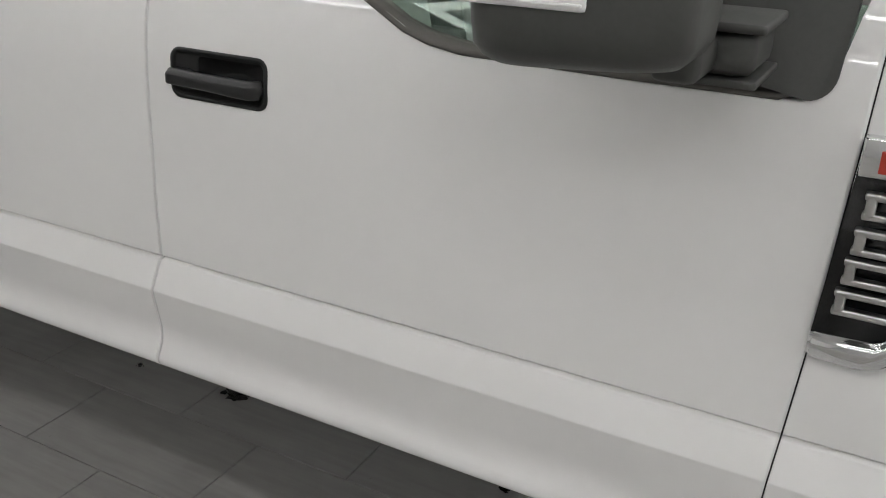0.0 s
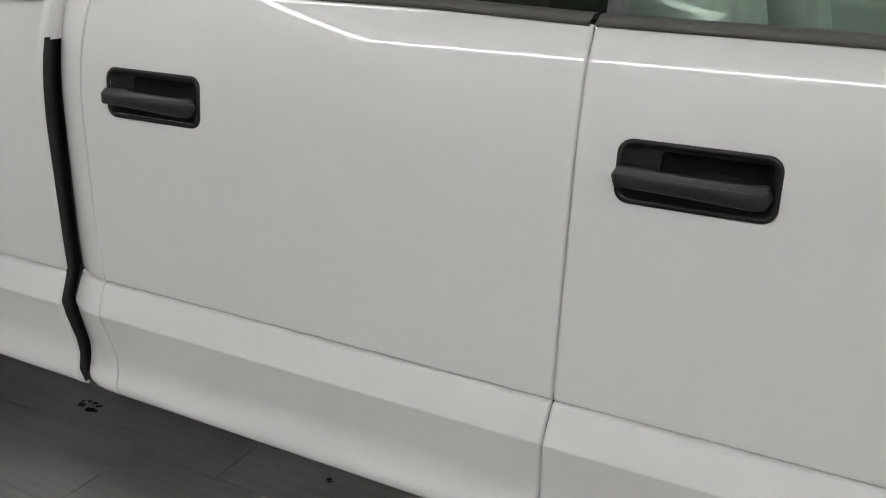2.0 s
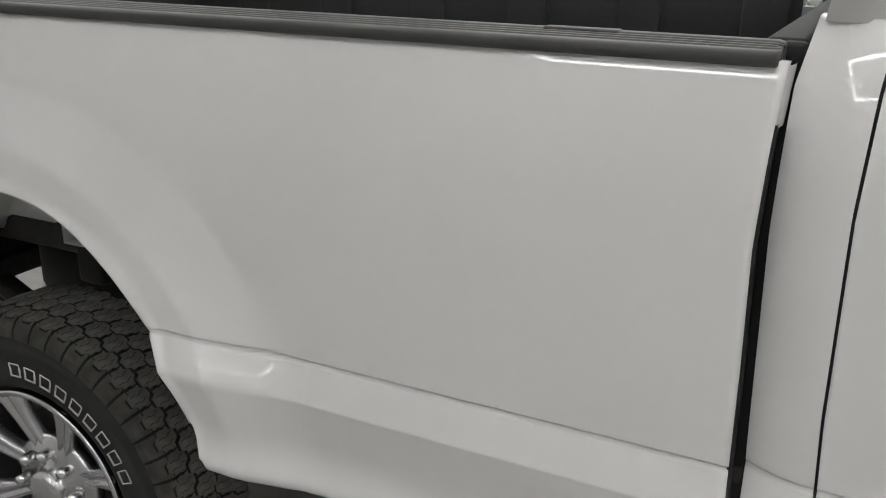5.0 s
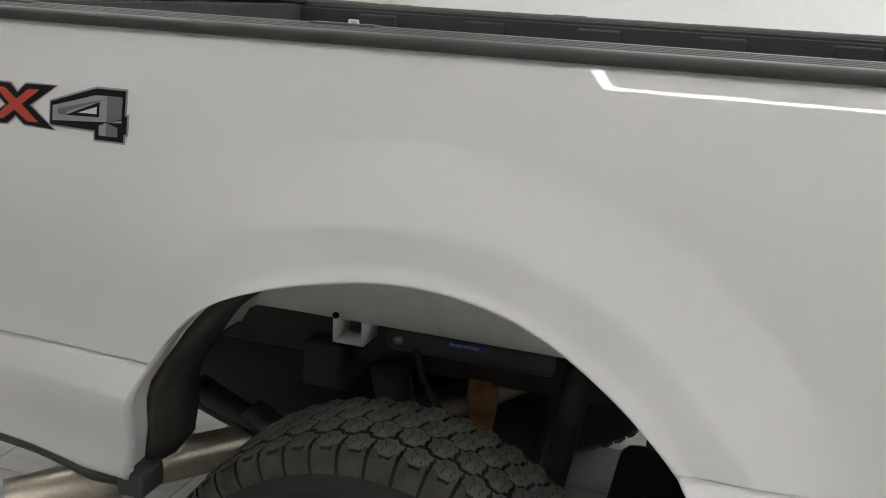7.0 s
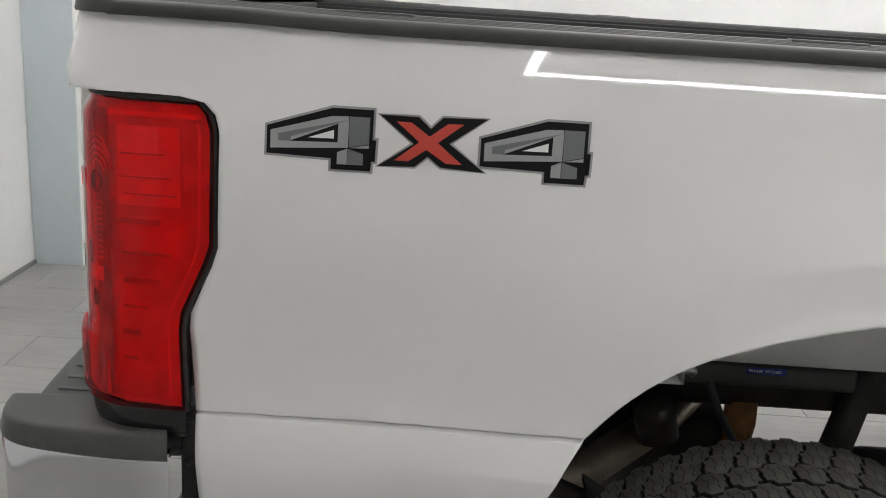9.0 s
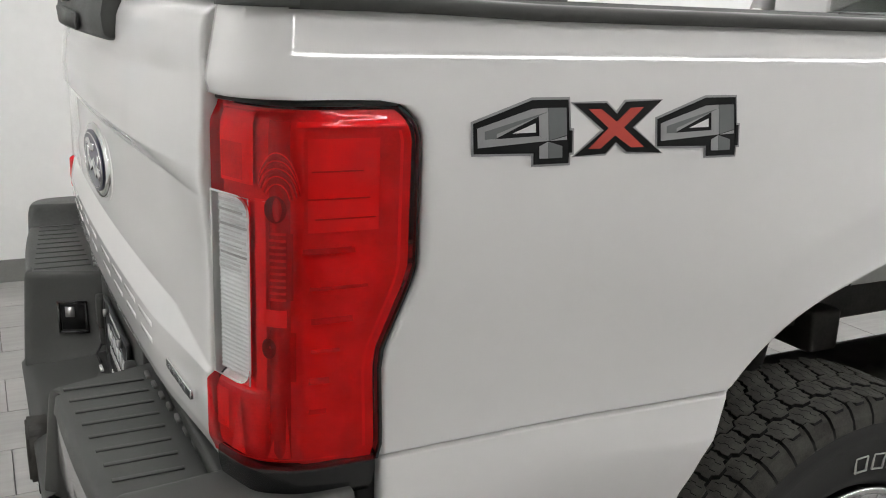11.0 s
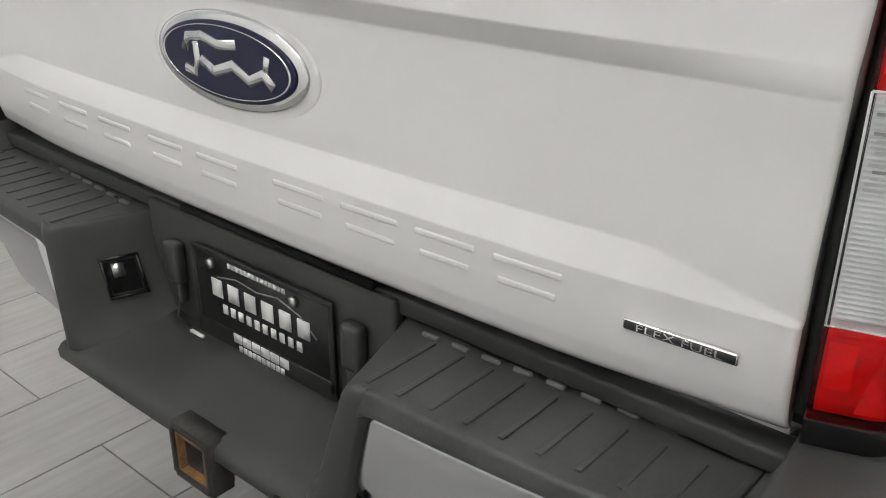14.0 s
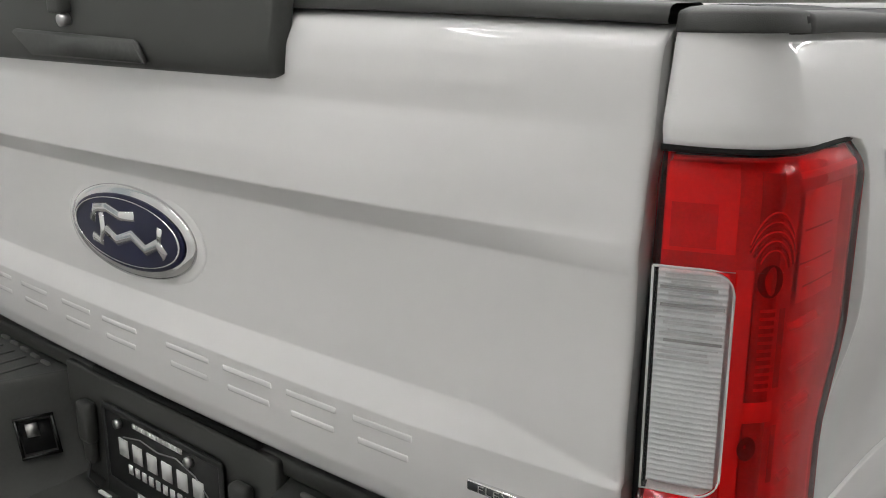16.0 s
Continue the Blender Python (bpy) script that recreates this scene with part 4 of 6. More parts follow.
def lamp(side):
    fl = (lambda bm: mirror_y(bm)) if side else (lambda bm: bm)
    root = part("tail_lamp", fl(lamp_sheet(0.0, lambda z: lamp_end(z) + 0.005, LZ0 - 0.004, LZ1 + 0.006, 0.016, thick=0.02)), M_GLOSSBLACK, truck, "red and clear tail lamp in a black surround")
    # lens in four panes round the clear window
    for s0, s1, z0, z1 in ((0.002, lamp_end, W_Z1, LZ1), (0.002, lamp_end, LZ0, W_Z0), (W_S1, lamp_end, W_Z0, W_Z1)):
        o = part("red_lens", fl(lamp_sheet(s0, s1, z0, z1, 0.0)), M_RED_LENS, root, "glossy red lens")
        o.visible_shadow = False
    o = part("clear_lens", fl(lamp_sheet(W_S0, W_S1, W_Z0, W_Z1, -0.0015)), M_CLEAR_LENS, root, "clear ribbed reversing lens")
    o.visible_shadow = False
    rows = []
    for i in range(121):
        z = W_Z0 + 0.004 + (W_Z1 - W_Z0 - 0.008) * i / 120
        d = 0.006 + (0.0016 if i % 3 == 0 else 0.0)
        rows.append([lamp_at(W_S0 + 0.003 + (W_S1 - W_S0 - 0.006) * k / 12, z, d + 0.001 * (k % 2)) for k in range(13)])
    part("ribbed_reflector", fl(fix(grid_bm(rows))), M_SILVER_IN, root, "silver ribbed reflector")
    cr = 0.020
    arc = lambda zc, sg: [(W_S1 - cr + cr * math.sin(q), zc + sg * cr * math.cos(q)) for q in np.linspace(0, math.pi / 2, 9)]
    top, low = arc(W_Z1 - cr, 1), arc(W_Z0 + cr, -1)
    edge = [(W_S0, W_Z1)] + top + low[::-1] + [(W_S0, W_Z0), (W_S0, (W_Z0 + W_Z1) / 2), (W_S0, W_Z1)]
    part("clear_lens_rim", fl(fix(add_tube(bmesh.new(), [lamp_at(a, z, -0.0012) for a, z in edge], 0.0013, 6))), M_DOOR, root)
    for pts, z in ((top, W_Z1), (low, W_Z0)):
        bm = bmesh.new()
        c_ = bm.verts.new(lamp_at(W_S1 + 0.0005, z, -0.0035))
        rim = [bm.verts.new(lamp_at(a, zz, -0.0035)) for a, zz in pts]
        back = [bm.verts.new(lamp_at(a, zz, 0.003)) for a, zz in pts]
        for p in range(len(pts) - 1):
            bm.faces.new((c_, rim[p], rim[p + 1]))
            bm.faces.new((rim[p], back[p], back[p + 1], rim[p + 1]))
        part("lens_corner", fl(fix(bm)), M_RED_LENS, root).visible_shadow = False
    # thin grey strips put a darker top into the reflector behind the clear lens
    random.seed(21)
    for k in range(15):
        z = 1.118 + 0.0055 * k
        a0 = 0.008 + random.uniform(0.0, 0.012)
        part("reflector_streak", fl(lamp_sheet(a0, 0.068 - random.uniform(0.0, 0.016), z, z + random.uniform(0.0012, 0.0034), 0.0024, 10, 2)), M_RED_LOW if random.random() < 0.3 else M_RED_MID, root)
    # reflectors behind the red: a back sheet in relief, then the parts that stand in front of it
    rows = []
    for i in range(73):
        z = LZ0 + 0.004 + (LZ1 - LZ0 - 0.008) * i / 72
        e = lamp_end(z) - 0.004
        row = []
        for k in range(53):
            s = 0.006 + (e - 0.006) * k / 52
            d = 0.0130 - 0.0045 * step(0.128, 0.136, s) - 0.0025 * step(e - 0.040, e - 0.026, s)
            if s > 0.137 and z < 1.16:
                d -= 0.0022 * math.sin((z - 0.93) * math.pi / 0.040) * step(0.137, 0.150, s) * step(e - 0.030, e - 0.045, s)
            row.append(lamp_at(s, z, d))
        rows.append(row)
    part("reflector", fl(fix(grid_bm(rows))), M_RED_MID, root)
    # the greys give lit and shaded areas of the same reflector
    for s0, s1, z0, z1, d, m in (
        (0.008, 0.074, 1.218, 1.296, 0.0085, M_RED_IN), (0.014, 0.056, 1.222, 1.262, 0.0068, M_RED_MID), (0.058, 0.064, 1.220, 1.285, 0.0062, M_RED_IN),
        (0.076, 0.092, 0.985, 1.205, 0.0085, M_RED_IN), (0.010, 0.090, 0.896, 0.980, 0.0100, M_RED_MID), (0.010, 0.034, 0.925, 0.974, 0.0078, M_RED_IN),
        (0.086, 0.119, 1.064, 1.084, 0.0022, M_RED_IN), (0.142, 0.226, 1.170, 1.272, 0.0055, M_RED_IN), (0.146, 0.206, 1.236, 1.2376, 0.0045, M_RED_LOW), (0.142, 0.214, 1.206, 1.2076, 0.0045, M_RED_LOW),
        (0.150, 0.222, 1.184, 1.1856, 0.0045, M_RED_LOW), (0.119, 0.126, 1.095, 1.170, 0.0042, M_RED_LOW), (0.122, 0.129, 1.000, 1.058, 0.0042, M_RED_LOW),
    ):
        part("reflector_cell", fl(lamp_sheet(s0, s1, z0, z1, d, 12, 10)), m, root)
    # facets that stand like wedges in the lower chamber
    for sa, sb, st in ((0.040, 0.066, 0.056), (0.094, 0.122, 0.116)):
        bm = bmesh.new()
        q = [bm.verts.new(lamp_at(*p)) for p in ((sa, 0.904, 0.0045), (sb, 0.904, 0.0045), (st, 0.975, 0.0075), (sa + 0.006, 0.904, 0.0095))]
        bm.faces.new(q[:3])
        bm.faces.new((q[0], q[2], q[3]))
        part("reflector_wedge", fl(fix(bm)), M_RED_MID, root)
    # the dark column at the lamp's corner
    rows = []
    for i in range(31):
        z = 0.900 + 0.390 * i / 30
        rows.append([lamp_at(0.095 + 0.026 * k / 10, z, 0.0118 - 0.0078 * math.sin(math.pi * k / 10)) for k in range(11)])
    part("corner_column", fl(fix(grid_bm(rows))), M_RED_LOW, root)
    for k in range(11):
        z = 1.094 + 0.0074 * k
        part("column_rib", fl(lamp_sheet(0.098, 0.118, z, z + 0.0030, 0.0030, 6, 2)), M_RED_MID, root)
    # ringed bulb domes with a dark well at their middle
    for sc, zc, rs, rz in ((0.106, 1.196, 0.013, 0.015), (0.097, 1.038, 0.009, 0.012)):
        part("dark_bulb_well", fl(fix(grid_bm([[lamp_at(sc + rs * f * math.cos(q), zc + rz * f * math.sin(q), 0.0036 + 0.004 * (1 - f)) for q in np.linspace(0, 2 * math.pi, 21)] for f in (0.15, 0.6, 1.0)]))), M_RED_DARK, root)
    for k in range(9):
        f = 1.25 + 0.22 * k
        q = np.linspace(radians(15), radians(150), 15)
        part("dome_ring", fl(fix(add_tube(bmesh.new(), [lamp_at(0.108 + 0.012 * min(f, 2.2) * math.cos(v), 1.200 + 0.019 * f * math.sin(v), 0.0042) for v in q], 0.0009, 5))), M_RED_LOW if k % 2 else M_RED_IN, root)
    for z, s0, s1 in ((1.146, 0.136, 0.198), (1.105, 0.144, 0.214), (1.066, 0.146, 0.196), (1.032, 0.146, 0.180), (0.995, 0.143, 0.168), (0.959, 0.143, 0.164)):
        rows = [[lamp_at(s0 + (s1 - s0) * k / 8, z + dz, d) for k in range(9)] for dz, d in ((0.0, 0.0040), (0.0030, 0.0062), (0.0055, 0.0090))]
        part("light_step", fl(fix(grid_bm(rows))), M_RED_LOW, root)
    part("light_pipe", fl(lamp_sheet(0.130, lambda z: lamp_end(z) - 0.010, 1.284, 1.290, 0.0020, 14, 3)), M_SILVER_IN, root)
    part("light_pipe", fl(lamp_sheet(0.012, 0.126, 1.2985, 1.3005, 0.0030, 14, 3)), M_SILVER_IN, root)
    part("light_pipe", fl(lamp_sheet(0.012, 0.18, 0.9015, 0.9035, 0.0030, 12, 3)), M_SILVER_IN, root)
    part("light_pipe", fl(lamp_sheet(lambda z: lamp_end(z) - 0.020, lambda z: lamp_end(z) - 0.016, 0.91, 1.28, 0.0030, 3, 30)), M_SILVER_IN, root)
    pts = [lamp_at(lamp_end(z) + 0.0035, z, 0.004) for z in np.linspace(LZ0, LZ1, 40)]
    bm = add_tube(bmesh.new(), pts, 0.0028, 8)
    add_tube(bm, [lamp_at(lamp_end(LZ1) * k / 20, LZ1 + 0.0035, 0.001) for k in range(21)], 0.0034, 8)
    part("lamp_gasket", fl(fix(bm)), M_RUBBER, root)
    rows = []
    for z, d in ((0.892, 0.020), (0.890, 0.006), (0.882, 0.0045), (0.866, 0.006), (0.852, 0.010), (0.840, 0.018), (0.835, 0.05)):
        e = lamp_end(0.89) + 0.002
        rows.append([lamp_at(e * k / 30, z, d) for k in range(31)])
    part("lamp_foot", fl(fix(grid_bm(rows))), M_GLOSSBLACK, root)
    gap = box((0.190, 0.085, 0.785), (0.026, 0.07, 0.20), 0.004)
    for z in (0.86, 0.80, 0.74):
        add_tube(gap, [(0.190, 0.052, z), (0.190, 0.044, z)], 0.006, 10)
    part("gap_filler", fl(fix(gap)), M_POCKET, root)
    return root


lamp(0)
lamp(1)

# ---- rear bumper ----


BPTS = [(-0.126, 0.592), (-0.123, 0.48), (-0.118, 0.38), (-0.111, 0.28), (-0.102, 0.19), (-0.094, 0.125), (-0.087, 0.082), (-0.076, 0.056), (-0.056, 0.038), (-0.026, 0.027), (0.05, 0.020), (0.11, 0.020), (0.166, 0.026)]
_bl = np.cumsum([0] + [math.dist(a, c) for a, c in zip(BPTS, BPTS[1:])])
_bs = np.linspace(0, _bl[-1], 400)
_bw = np.exp(-np.linspace(-2.5, 2.5, 41) ** 2 / 2)


def _smooth_line(v):
    w = np.concatenate([2 * v[0] - v[20:0:-1], v, 2 * v[-1] - v[-2:-22:-1]])
    return np.convolve(w, _bw / _bw.sum(), mode="valid")


_bx, _by = (_smooth_line(np.interp(_bs, _bl, [p[n] for p in BPTS])) for n in (0, 1))


def bpath(s):
    """The chrome's line in plan: s 0 at its inner end, 1 at the wheel side."""
    t = s * 399
    return float(np.interp(t, range(400), _bx)), float(np.interp(t, range(400), _by))


BTOP = curve((0, 0.752), (0.012, 0.766), (0.03, 0.772), (0.48, 0.781), (0.53, 0.779), (0.555, 0.784), (0.575, 0.800), (0.59, 0.822), (0.605, 0.827), (0.65, 0.823), (0.72, 0.824), (1.0, 0.816))
BLOW = curve((0, 0.608), (0.05, 0.612), (0.12, 0.622), (0.18, 0.630), (0.215, 0.650), (0.25, 0.690), (0.30, 0.690), (0.42, 0.676), (0.52, 0.664), (0.65, 0.660), (0.74, 0.668), (0.85, 0.678), (0.95, 0.690), (1.0, 0.706))


def chrome():
    """Flat rear and side faces with a rounded corner, a rolled top edge and a tucked lower edge."""
    rows = []
    ss = [*np.linspace(0, 0.49, 30), *np.linspace(0.5, 0.75, 60), *np.linspace(0.762, 1, 20)]
    for s in ss:
        x, y = bpath(s)
        x2, y2 = bpath(min(1, s + 0.012))
        x1, y1 = bpath(max(0, s - 0.012))
        t = Vector((x2 - x1, y2 - y1, 0)).normalized()
        n = Vector((t.y, -t.x, 0))
        if n.dot(Vector((x - 0.15, y - 0.3, 0))) < 0:
            n = -n
        zt, zb = BTOP(s), BLOW(s)
        h = zt - zb
        b = 0.0062 + 0.004 * step(0.56, 0.61, s) * step(0.70, 0.63, s)
        row = []
        e = 0.010 if s in (ss[0], ss[-1]) else 0.0
        for z, d in ((zt, -0.022), (zt, -0.006), (zt - 0.25 * b, -0.0025), (zt - b, 0.0), (zt - b - 0.003, 0.0008), (zt - 0.3 * h, 0.0012), (zb + 0.45 * h, 0.0012), (zb + 0.28 * h, 0.0), (zb + 0.16 * h, -0.004), (zb + 0.08 * h, -0.010), (zb + 0.03 * h, -0.018), (zb, -0.032), (zb, -0.055)):
            slant = max(0.0, 1 - s / 0.16) * (0.040 * (0.766 - z) / 0.15 - 0.018)
            row.append((x + n.x * (d - e), y + n.y * (d - e) + slant, z))
        rows.append(row)
    return fix(grid_bm(rows))


bumper = part("rear_bumper", chrome(), M_CHROME, truck, "chrome rear bumper corner with a scuffed dent")
part("bumper_wing", mirror_y(chrome()), M_CHROME, bumper)


def pad():
    """The black step pad: flat tread over the chrome, with a raised corner block."""
    ss = [*np.linspace(0, 0.5, 24), *np.linspace(0.51, 0.60, 22), *np.linspace(0.61, 1.0, 34)]
    rows = []
    for s in ss:
        x, y = bpath(s)
        if s == 0:
            y += 0.012
        n = (Vector((0.13, max(y, 0.13), 0)) - Vector((x, y, 0))).normalized()
        k = step(0.548, 0.600, s)
        zt = 0.7985 + 0.0545 * k
        zl = BTOP(s) - 0.006
        inner = Vector((0.070, max(y, 0.137))) if s < 0.63 else Vector((0.07 + 0.096 * step(0.63, 1.0, s), 0.137))
        if y > 0.45:
            inner.y += 0.065 * min(1.0, (y - 0.45) / 0.14)
        out = 0.0012 * k
        row = []
        for d, z in ((0.004, zl), (-0.0020 - out, zl + 0.001), (-0.0028 - out, zl + 0.004), (-0.0028 - out, zl + 0.009), (0.000, zt - 0.009), (0.0010, zt - 0.0055), (0.0035, zt - 0.0022), (0.0070, zt - 0.0006), (0.0105, zt), (0.020, zt)):
            row.append((x + n.x * d, y + n.y * d, max(z, zl + 0.001) if d < 0.004 else z))
        px, py = row[-1][0], row[-1][1]
        for q in (0.35, 0.7, 0.97, 1.0):
            row.append((px + (inner.x - px) * q, py + (inner.y - py) * q, zt - (0.004 if q == 1 else 0.0)))
        row.append((inner.x, inner.y, zl - 0.02))
        rows.append(row)
    return fix(grid_bm(rows, close_u=True))


step_pad = part("step_pad", pad(), M_PAD, bumper, "black ribbed plastic step pad")
part("step_pad", mirror_y(pad()), M_PAD, bumper, "black ribbed plastic step pad")
for sgn in (0, 1):
    for i in range(10):
        y = 0.598 - 0.0468 * i
        xr = float(np.interp(y, [0.1, 0.60], [-0.066, -0.112]))
        bm = box(((xr + 0.012) / 2, y - 0.013, 0.7993), (0.012 - xr, 0.0085, 0.0030), 0.0014)
        part("tread_rib", mirror_y(bm) if sgn else bm, M_PAD, bumper)
        if i < 9:
            bm = box((0.020 + 0.0032 * i, y, 0.8000), (0.0070, 0.027, 0.0075), 0.0024)
            part("tread_nub", mirror_y(bm) if sgn else bm, M_WORN, bumper)
    bm = box((-0.022, 0.158, 0.7988), (0.13, 0.0022, 0.0014))
    part("pad_joint", mirror_y(bm) if sgn else bm, M_SOOT_HOLLOW, bumper)


def centre():
    """One half of the black middle: the front strip beside the chrome and the slanting wall of the plate pocket."""
    rows = []
    for t in (0.0, 0.03, 0.08, 0.2, 0.4, 0.6, 0.8, 0.93, 1.0):
        z = 0.7985 - 0.2005 * t
        e = 0.005 if t == 0 else (0.0015 if t == 0.03 else 0.0)
        x0, y0 = -0.126 - 0.004 * t, 0.573 + 0.046 * t
        x1, y1 = -0.133 - 0.017 * t, 0.603 + 0.056 * t
        x2, y2 = 0.052 - 0.022 * t, 0.664 + 0.063 * t
        f = 0.020 * max(0.0, (t - 0.7) / 0.3) ** 2
        w = Vector((x2 - x1, y2 - y1)).normalized()
        rows.append([(x0 + 0.020, y0 - 0.004, z), (x0 + 0.002 + e, y0, z), (x0 - 0.001 + e, y0 + 0.003, z), (x1 + 0.0015 + e, y1 - 0.012, z), (x1 + 0.0005 + e, y1 - 0.004 - e, z), (x1 + 0.004 + e, y1 + 0.001 + f * 0.5 - e, z),
                     (x1 + w.x * 0.02, y1 + w.y * 0.02 + f - e, z), (x1 + w.x * 0.08, y1 + w.y * 0.08 + f - e, z), (x1 + w.x * 0.14, y1 + w.y * 0.14 + f - e, z), (x2, y2 + f, z)])
    low = rows[-1]
    rows.append([(x + 0.010, y, z - 0.010) for x, y, z in low])
    top = [(-0.10, 0.565, 0.7983)] + [(min(x + 0.02, 0.04), y - 0.02, 0.7983) for x, y, z in rows[0][1:]]
    return fix(grid_bm([top] + rows))


part("bumper_middle", centre(), M_PLASTIC, bumper, "black moulded middle of the bumper")
part("bumper_middle", mirror_y(centre()), M_PLASTIC, bumper, "black moulded middle of the bumper")
part("plate_panel", box((0.034, YC, 0.715), (0.02, 0.58, 0.22), 0.006), M_PLASTIC, bumper)
rows = []
for y in np.linspace(0.622, 2 * YC - 0.622, 24):
    e = min(1.0, max(0.0, min(y - 0.652, 2 * YC - 0.652 - y)) / 0.1)
    rows.append([(0.03, y, 0.627 + 0.012 * (1 - e)), (-0.02, y, 0.617 + 0.004 * (1 - e)), (-0.09, y, 0.608), (-0.13, y, 0.603), (-0.148, y, 0.597), (-0.155, y, 0.588), (-0.154, y, 0.572), (-0.145, y, 0.560), (-0.10, y, 0.556), (0.03, y, 0.60)])
part("bumper_shelf", fix(grid_bm(rows, close_u=True)), M_PLASTIC, bumper)
part("shelf_slot", fix(add_prism(bmesh.new(), [(u + 0.705, v + 0.578) for u, v in round_rect(0.040, 0.018, 0.008)], -0.004, lambda u, v, w: (-0.152 + w, u, v))), M_SOOT_HOLLOW, bumper)
part("upper_bar", box((0.060, YC, 0.815), (0.05, 1.70, 0.028), 0.006), M_PLASTIC, bumper)
part("dark_slot", box((0.030, 0.93, 0.8335), (0.012, 0.44, 0.010)), M_SOOT_HOLLOW, bumper)

# plate, its bolts and bars of writing
PY0, PY1 = 0.784, 1.108
plate = part("number_plate", fix(add_prism(bmesh.new(), [(u + (PY0 + PY1) / 2, v + 0.706) for u, v in round_rect(PY1 - PY0, 0.162, 0.008)], -0.006, lambda u, v, w: (0.020 + w, u, v)), 0), M_PLATE, bumper, "black dealer plate with white writing bars")
b = bmesh.new()
add_box(b, (0.0135, 0.946, 0.783), (0.004, PY1 - PY0 + 0.012, 0.010), 0.002)
add_box(b, (0.0135, 0.946, 0.634), (0.004, PY1 - PY0 + 0.012, 0.040), 0.002)
for y in (PY0 - 0.001, PY1 + 0.001):
    add_box(b, (0.0135, y, 0.708), (0.004, 0.010, 0.15), 0.002)
part("plate_frame", b, M_PLATE, bumper)
for y in (1.058, 0.858):
    part("plate_bolt", tube([(0.013, y, 0.765), (0.004, y, 0.765)], 0.0085, 8), M_STEEL, bumper)


def bars(spec, x=0.0128):
    for y, z, w, h in spec:
        part("writing_bar", box((x, y, z), (0.0016, w, h)), M_PLATE_INK, bumper)


def word(y0, y1, z, h, n, gap=0.22):
    w = (y1 - y0) / n
    return [(y0 + w * (i + 0.5), z, w * (1 - gap), h) for i in range(n)]


bars(word(0.880, 1.020, 0.772, 0.008, 14))
bars(word(0.822, 1.073, 0.722, 0.031, 6, 0.36))
bars(word(0.845, 1.045, 0.688, 0.016, 10, 0.42))
bars(word(0.880, 1.018, 0.645, 0.016, 6, 0.14) + word(0.892, 1.006, 0.628, 0.010, 10, 0.25), 0.0108)
b = bmesh.new()
add_tube(b, [(0.0132, 1.05, 0.742), (0.0132, 1.00, 0.752), (0.0132, 0.95, 0.747), (0.0132, 0.90, 0.755), (0.0132, 0.85, 0.742), (0.0132, 0.815, 0.715)], 0.0012, 5)
part("plate_line", b, M_DEC_GREY, bumper)
for y in (1.165, 0.735):
    b = box((0.012, y, 0.735), (0.022, 0.040, 0.075), 0.009)
    add_box(b, (0.014, y, 0.68), (0.016, 0.028, 0.045), 0.006)
    part("plate_lamp", b, M_PLASTIC, bumper)
part("lamp_cord", tube([(0.01, 1.16, 0.665), (-0.005, 1.15, 0.64), (0.0, 1.125, 0.628)], 0.003, 6), M_RUBBER, bumper)
part("white_tag", box((-0.002, 1.102, 0.6245), (0.006, 0.034, 0.004)), M_PLATE_INK, bumper)

# square socket in the far side wall
b = bmesh.new()
c0 = Vector((-0.040, 1.247, 0.700))
ax, az = Vector((0.94, -0.335, 0)).normalized(), Vector((0.0, 0.32, 0.947)).normalized()
nn = ax.cross(az).normalized()
if nn.y > 0:
    nn = -nn
for u, v, su, sv in ((0, 0.034, 0.066, 0.005), (0, -0.034, 0.066, 0.005), (0.030, 0, 0.005, 0.066), (-0.030, 0, 0.005, 0.066)):
    m4 = Matrix((ax, nn, az)).transposed().to_4x4()
    m4.translation = c0 + ax * u + az * v + nn * 0.003
    bmesh.ops.create_cube(b, size=1.0, matrix=m4 @ Matrix.Diagonal((su, 0.010, sv, 1)))
part("socket_frame", fix(b), M_GLOSSBLACK, bumper)
m4 = Matrix((ax, nn, az)).transposed().to_4x4()
m4.translation = c0 + nn * 0.0012
b = bmesh.new()
bmesh.ops.create_cube(b, size=1.0, matrix=m4 @ Matrix.Diagonal((0.050, 0.004, 0.054, 1)))
part("socket_hollow", b, M_SOOT_HOLLOW, bumper)
m4.translation = c0 + nn * 0.005 + ax * -0.006 + az * 0.012
b = bmesh.new()
bmesh.ops.create_cube(b, size=1.0, matrix=m4 @ Matrix.Diagonal((0.020, 0.003, 0.024, 1)))
part("socket_cap", b, M_STEEL, bumper)

# dent and scratches on the chrome corner
b = bmesh.new()
random.seed(7)
x, y = bpath(0.652)
add_tube(b, [(x - 0.0016 + random.uniform(-0.0006, 0.0006), y - 0.0014 + random.uniform(-0.0012, 0.0012), 0.816 - 0.0036 * k) for k in range(9)], [0.0012, 0.0009, 0.0011, 0.0007, 0.0005, 0.0008, 0.0005, 0.0006, 0.0003], 6)
part("scuff", b, M_RUST, bumper, "dark scratches at the dented corner")
x, y = bpath(0.652)
b = bmesh.new()
bmesh.ops.create_icosphere(b, subdivisions=2, radius=0.0045, matrix=Matrix.Translation((x - 0.002, y - 0.003, 0.823)) @ Matrix.Diagonal((1, 1, 0.5, 1)))
part("scuff_spot", b, M_TAN, bumper)

# ---- towing gear and exhaust ----
hitch = part("tow_hitch", box((0.12, YC, 0.52), (0.07, 1.05, 0.07), 0.008), M_FRAME, truck, "black tow hitch with a rusty square receiver")


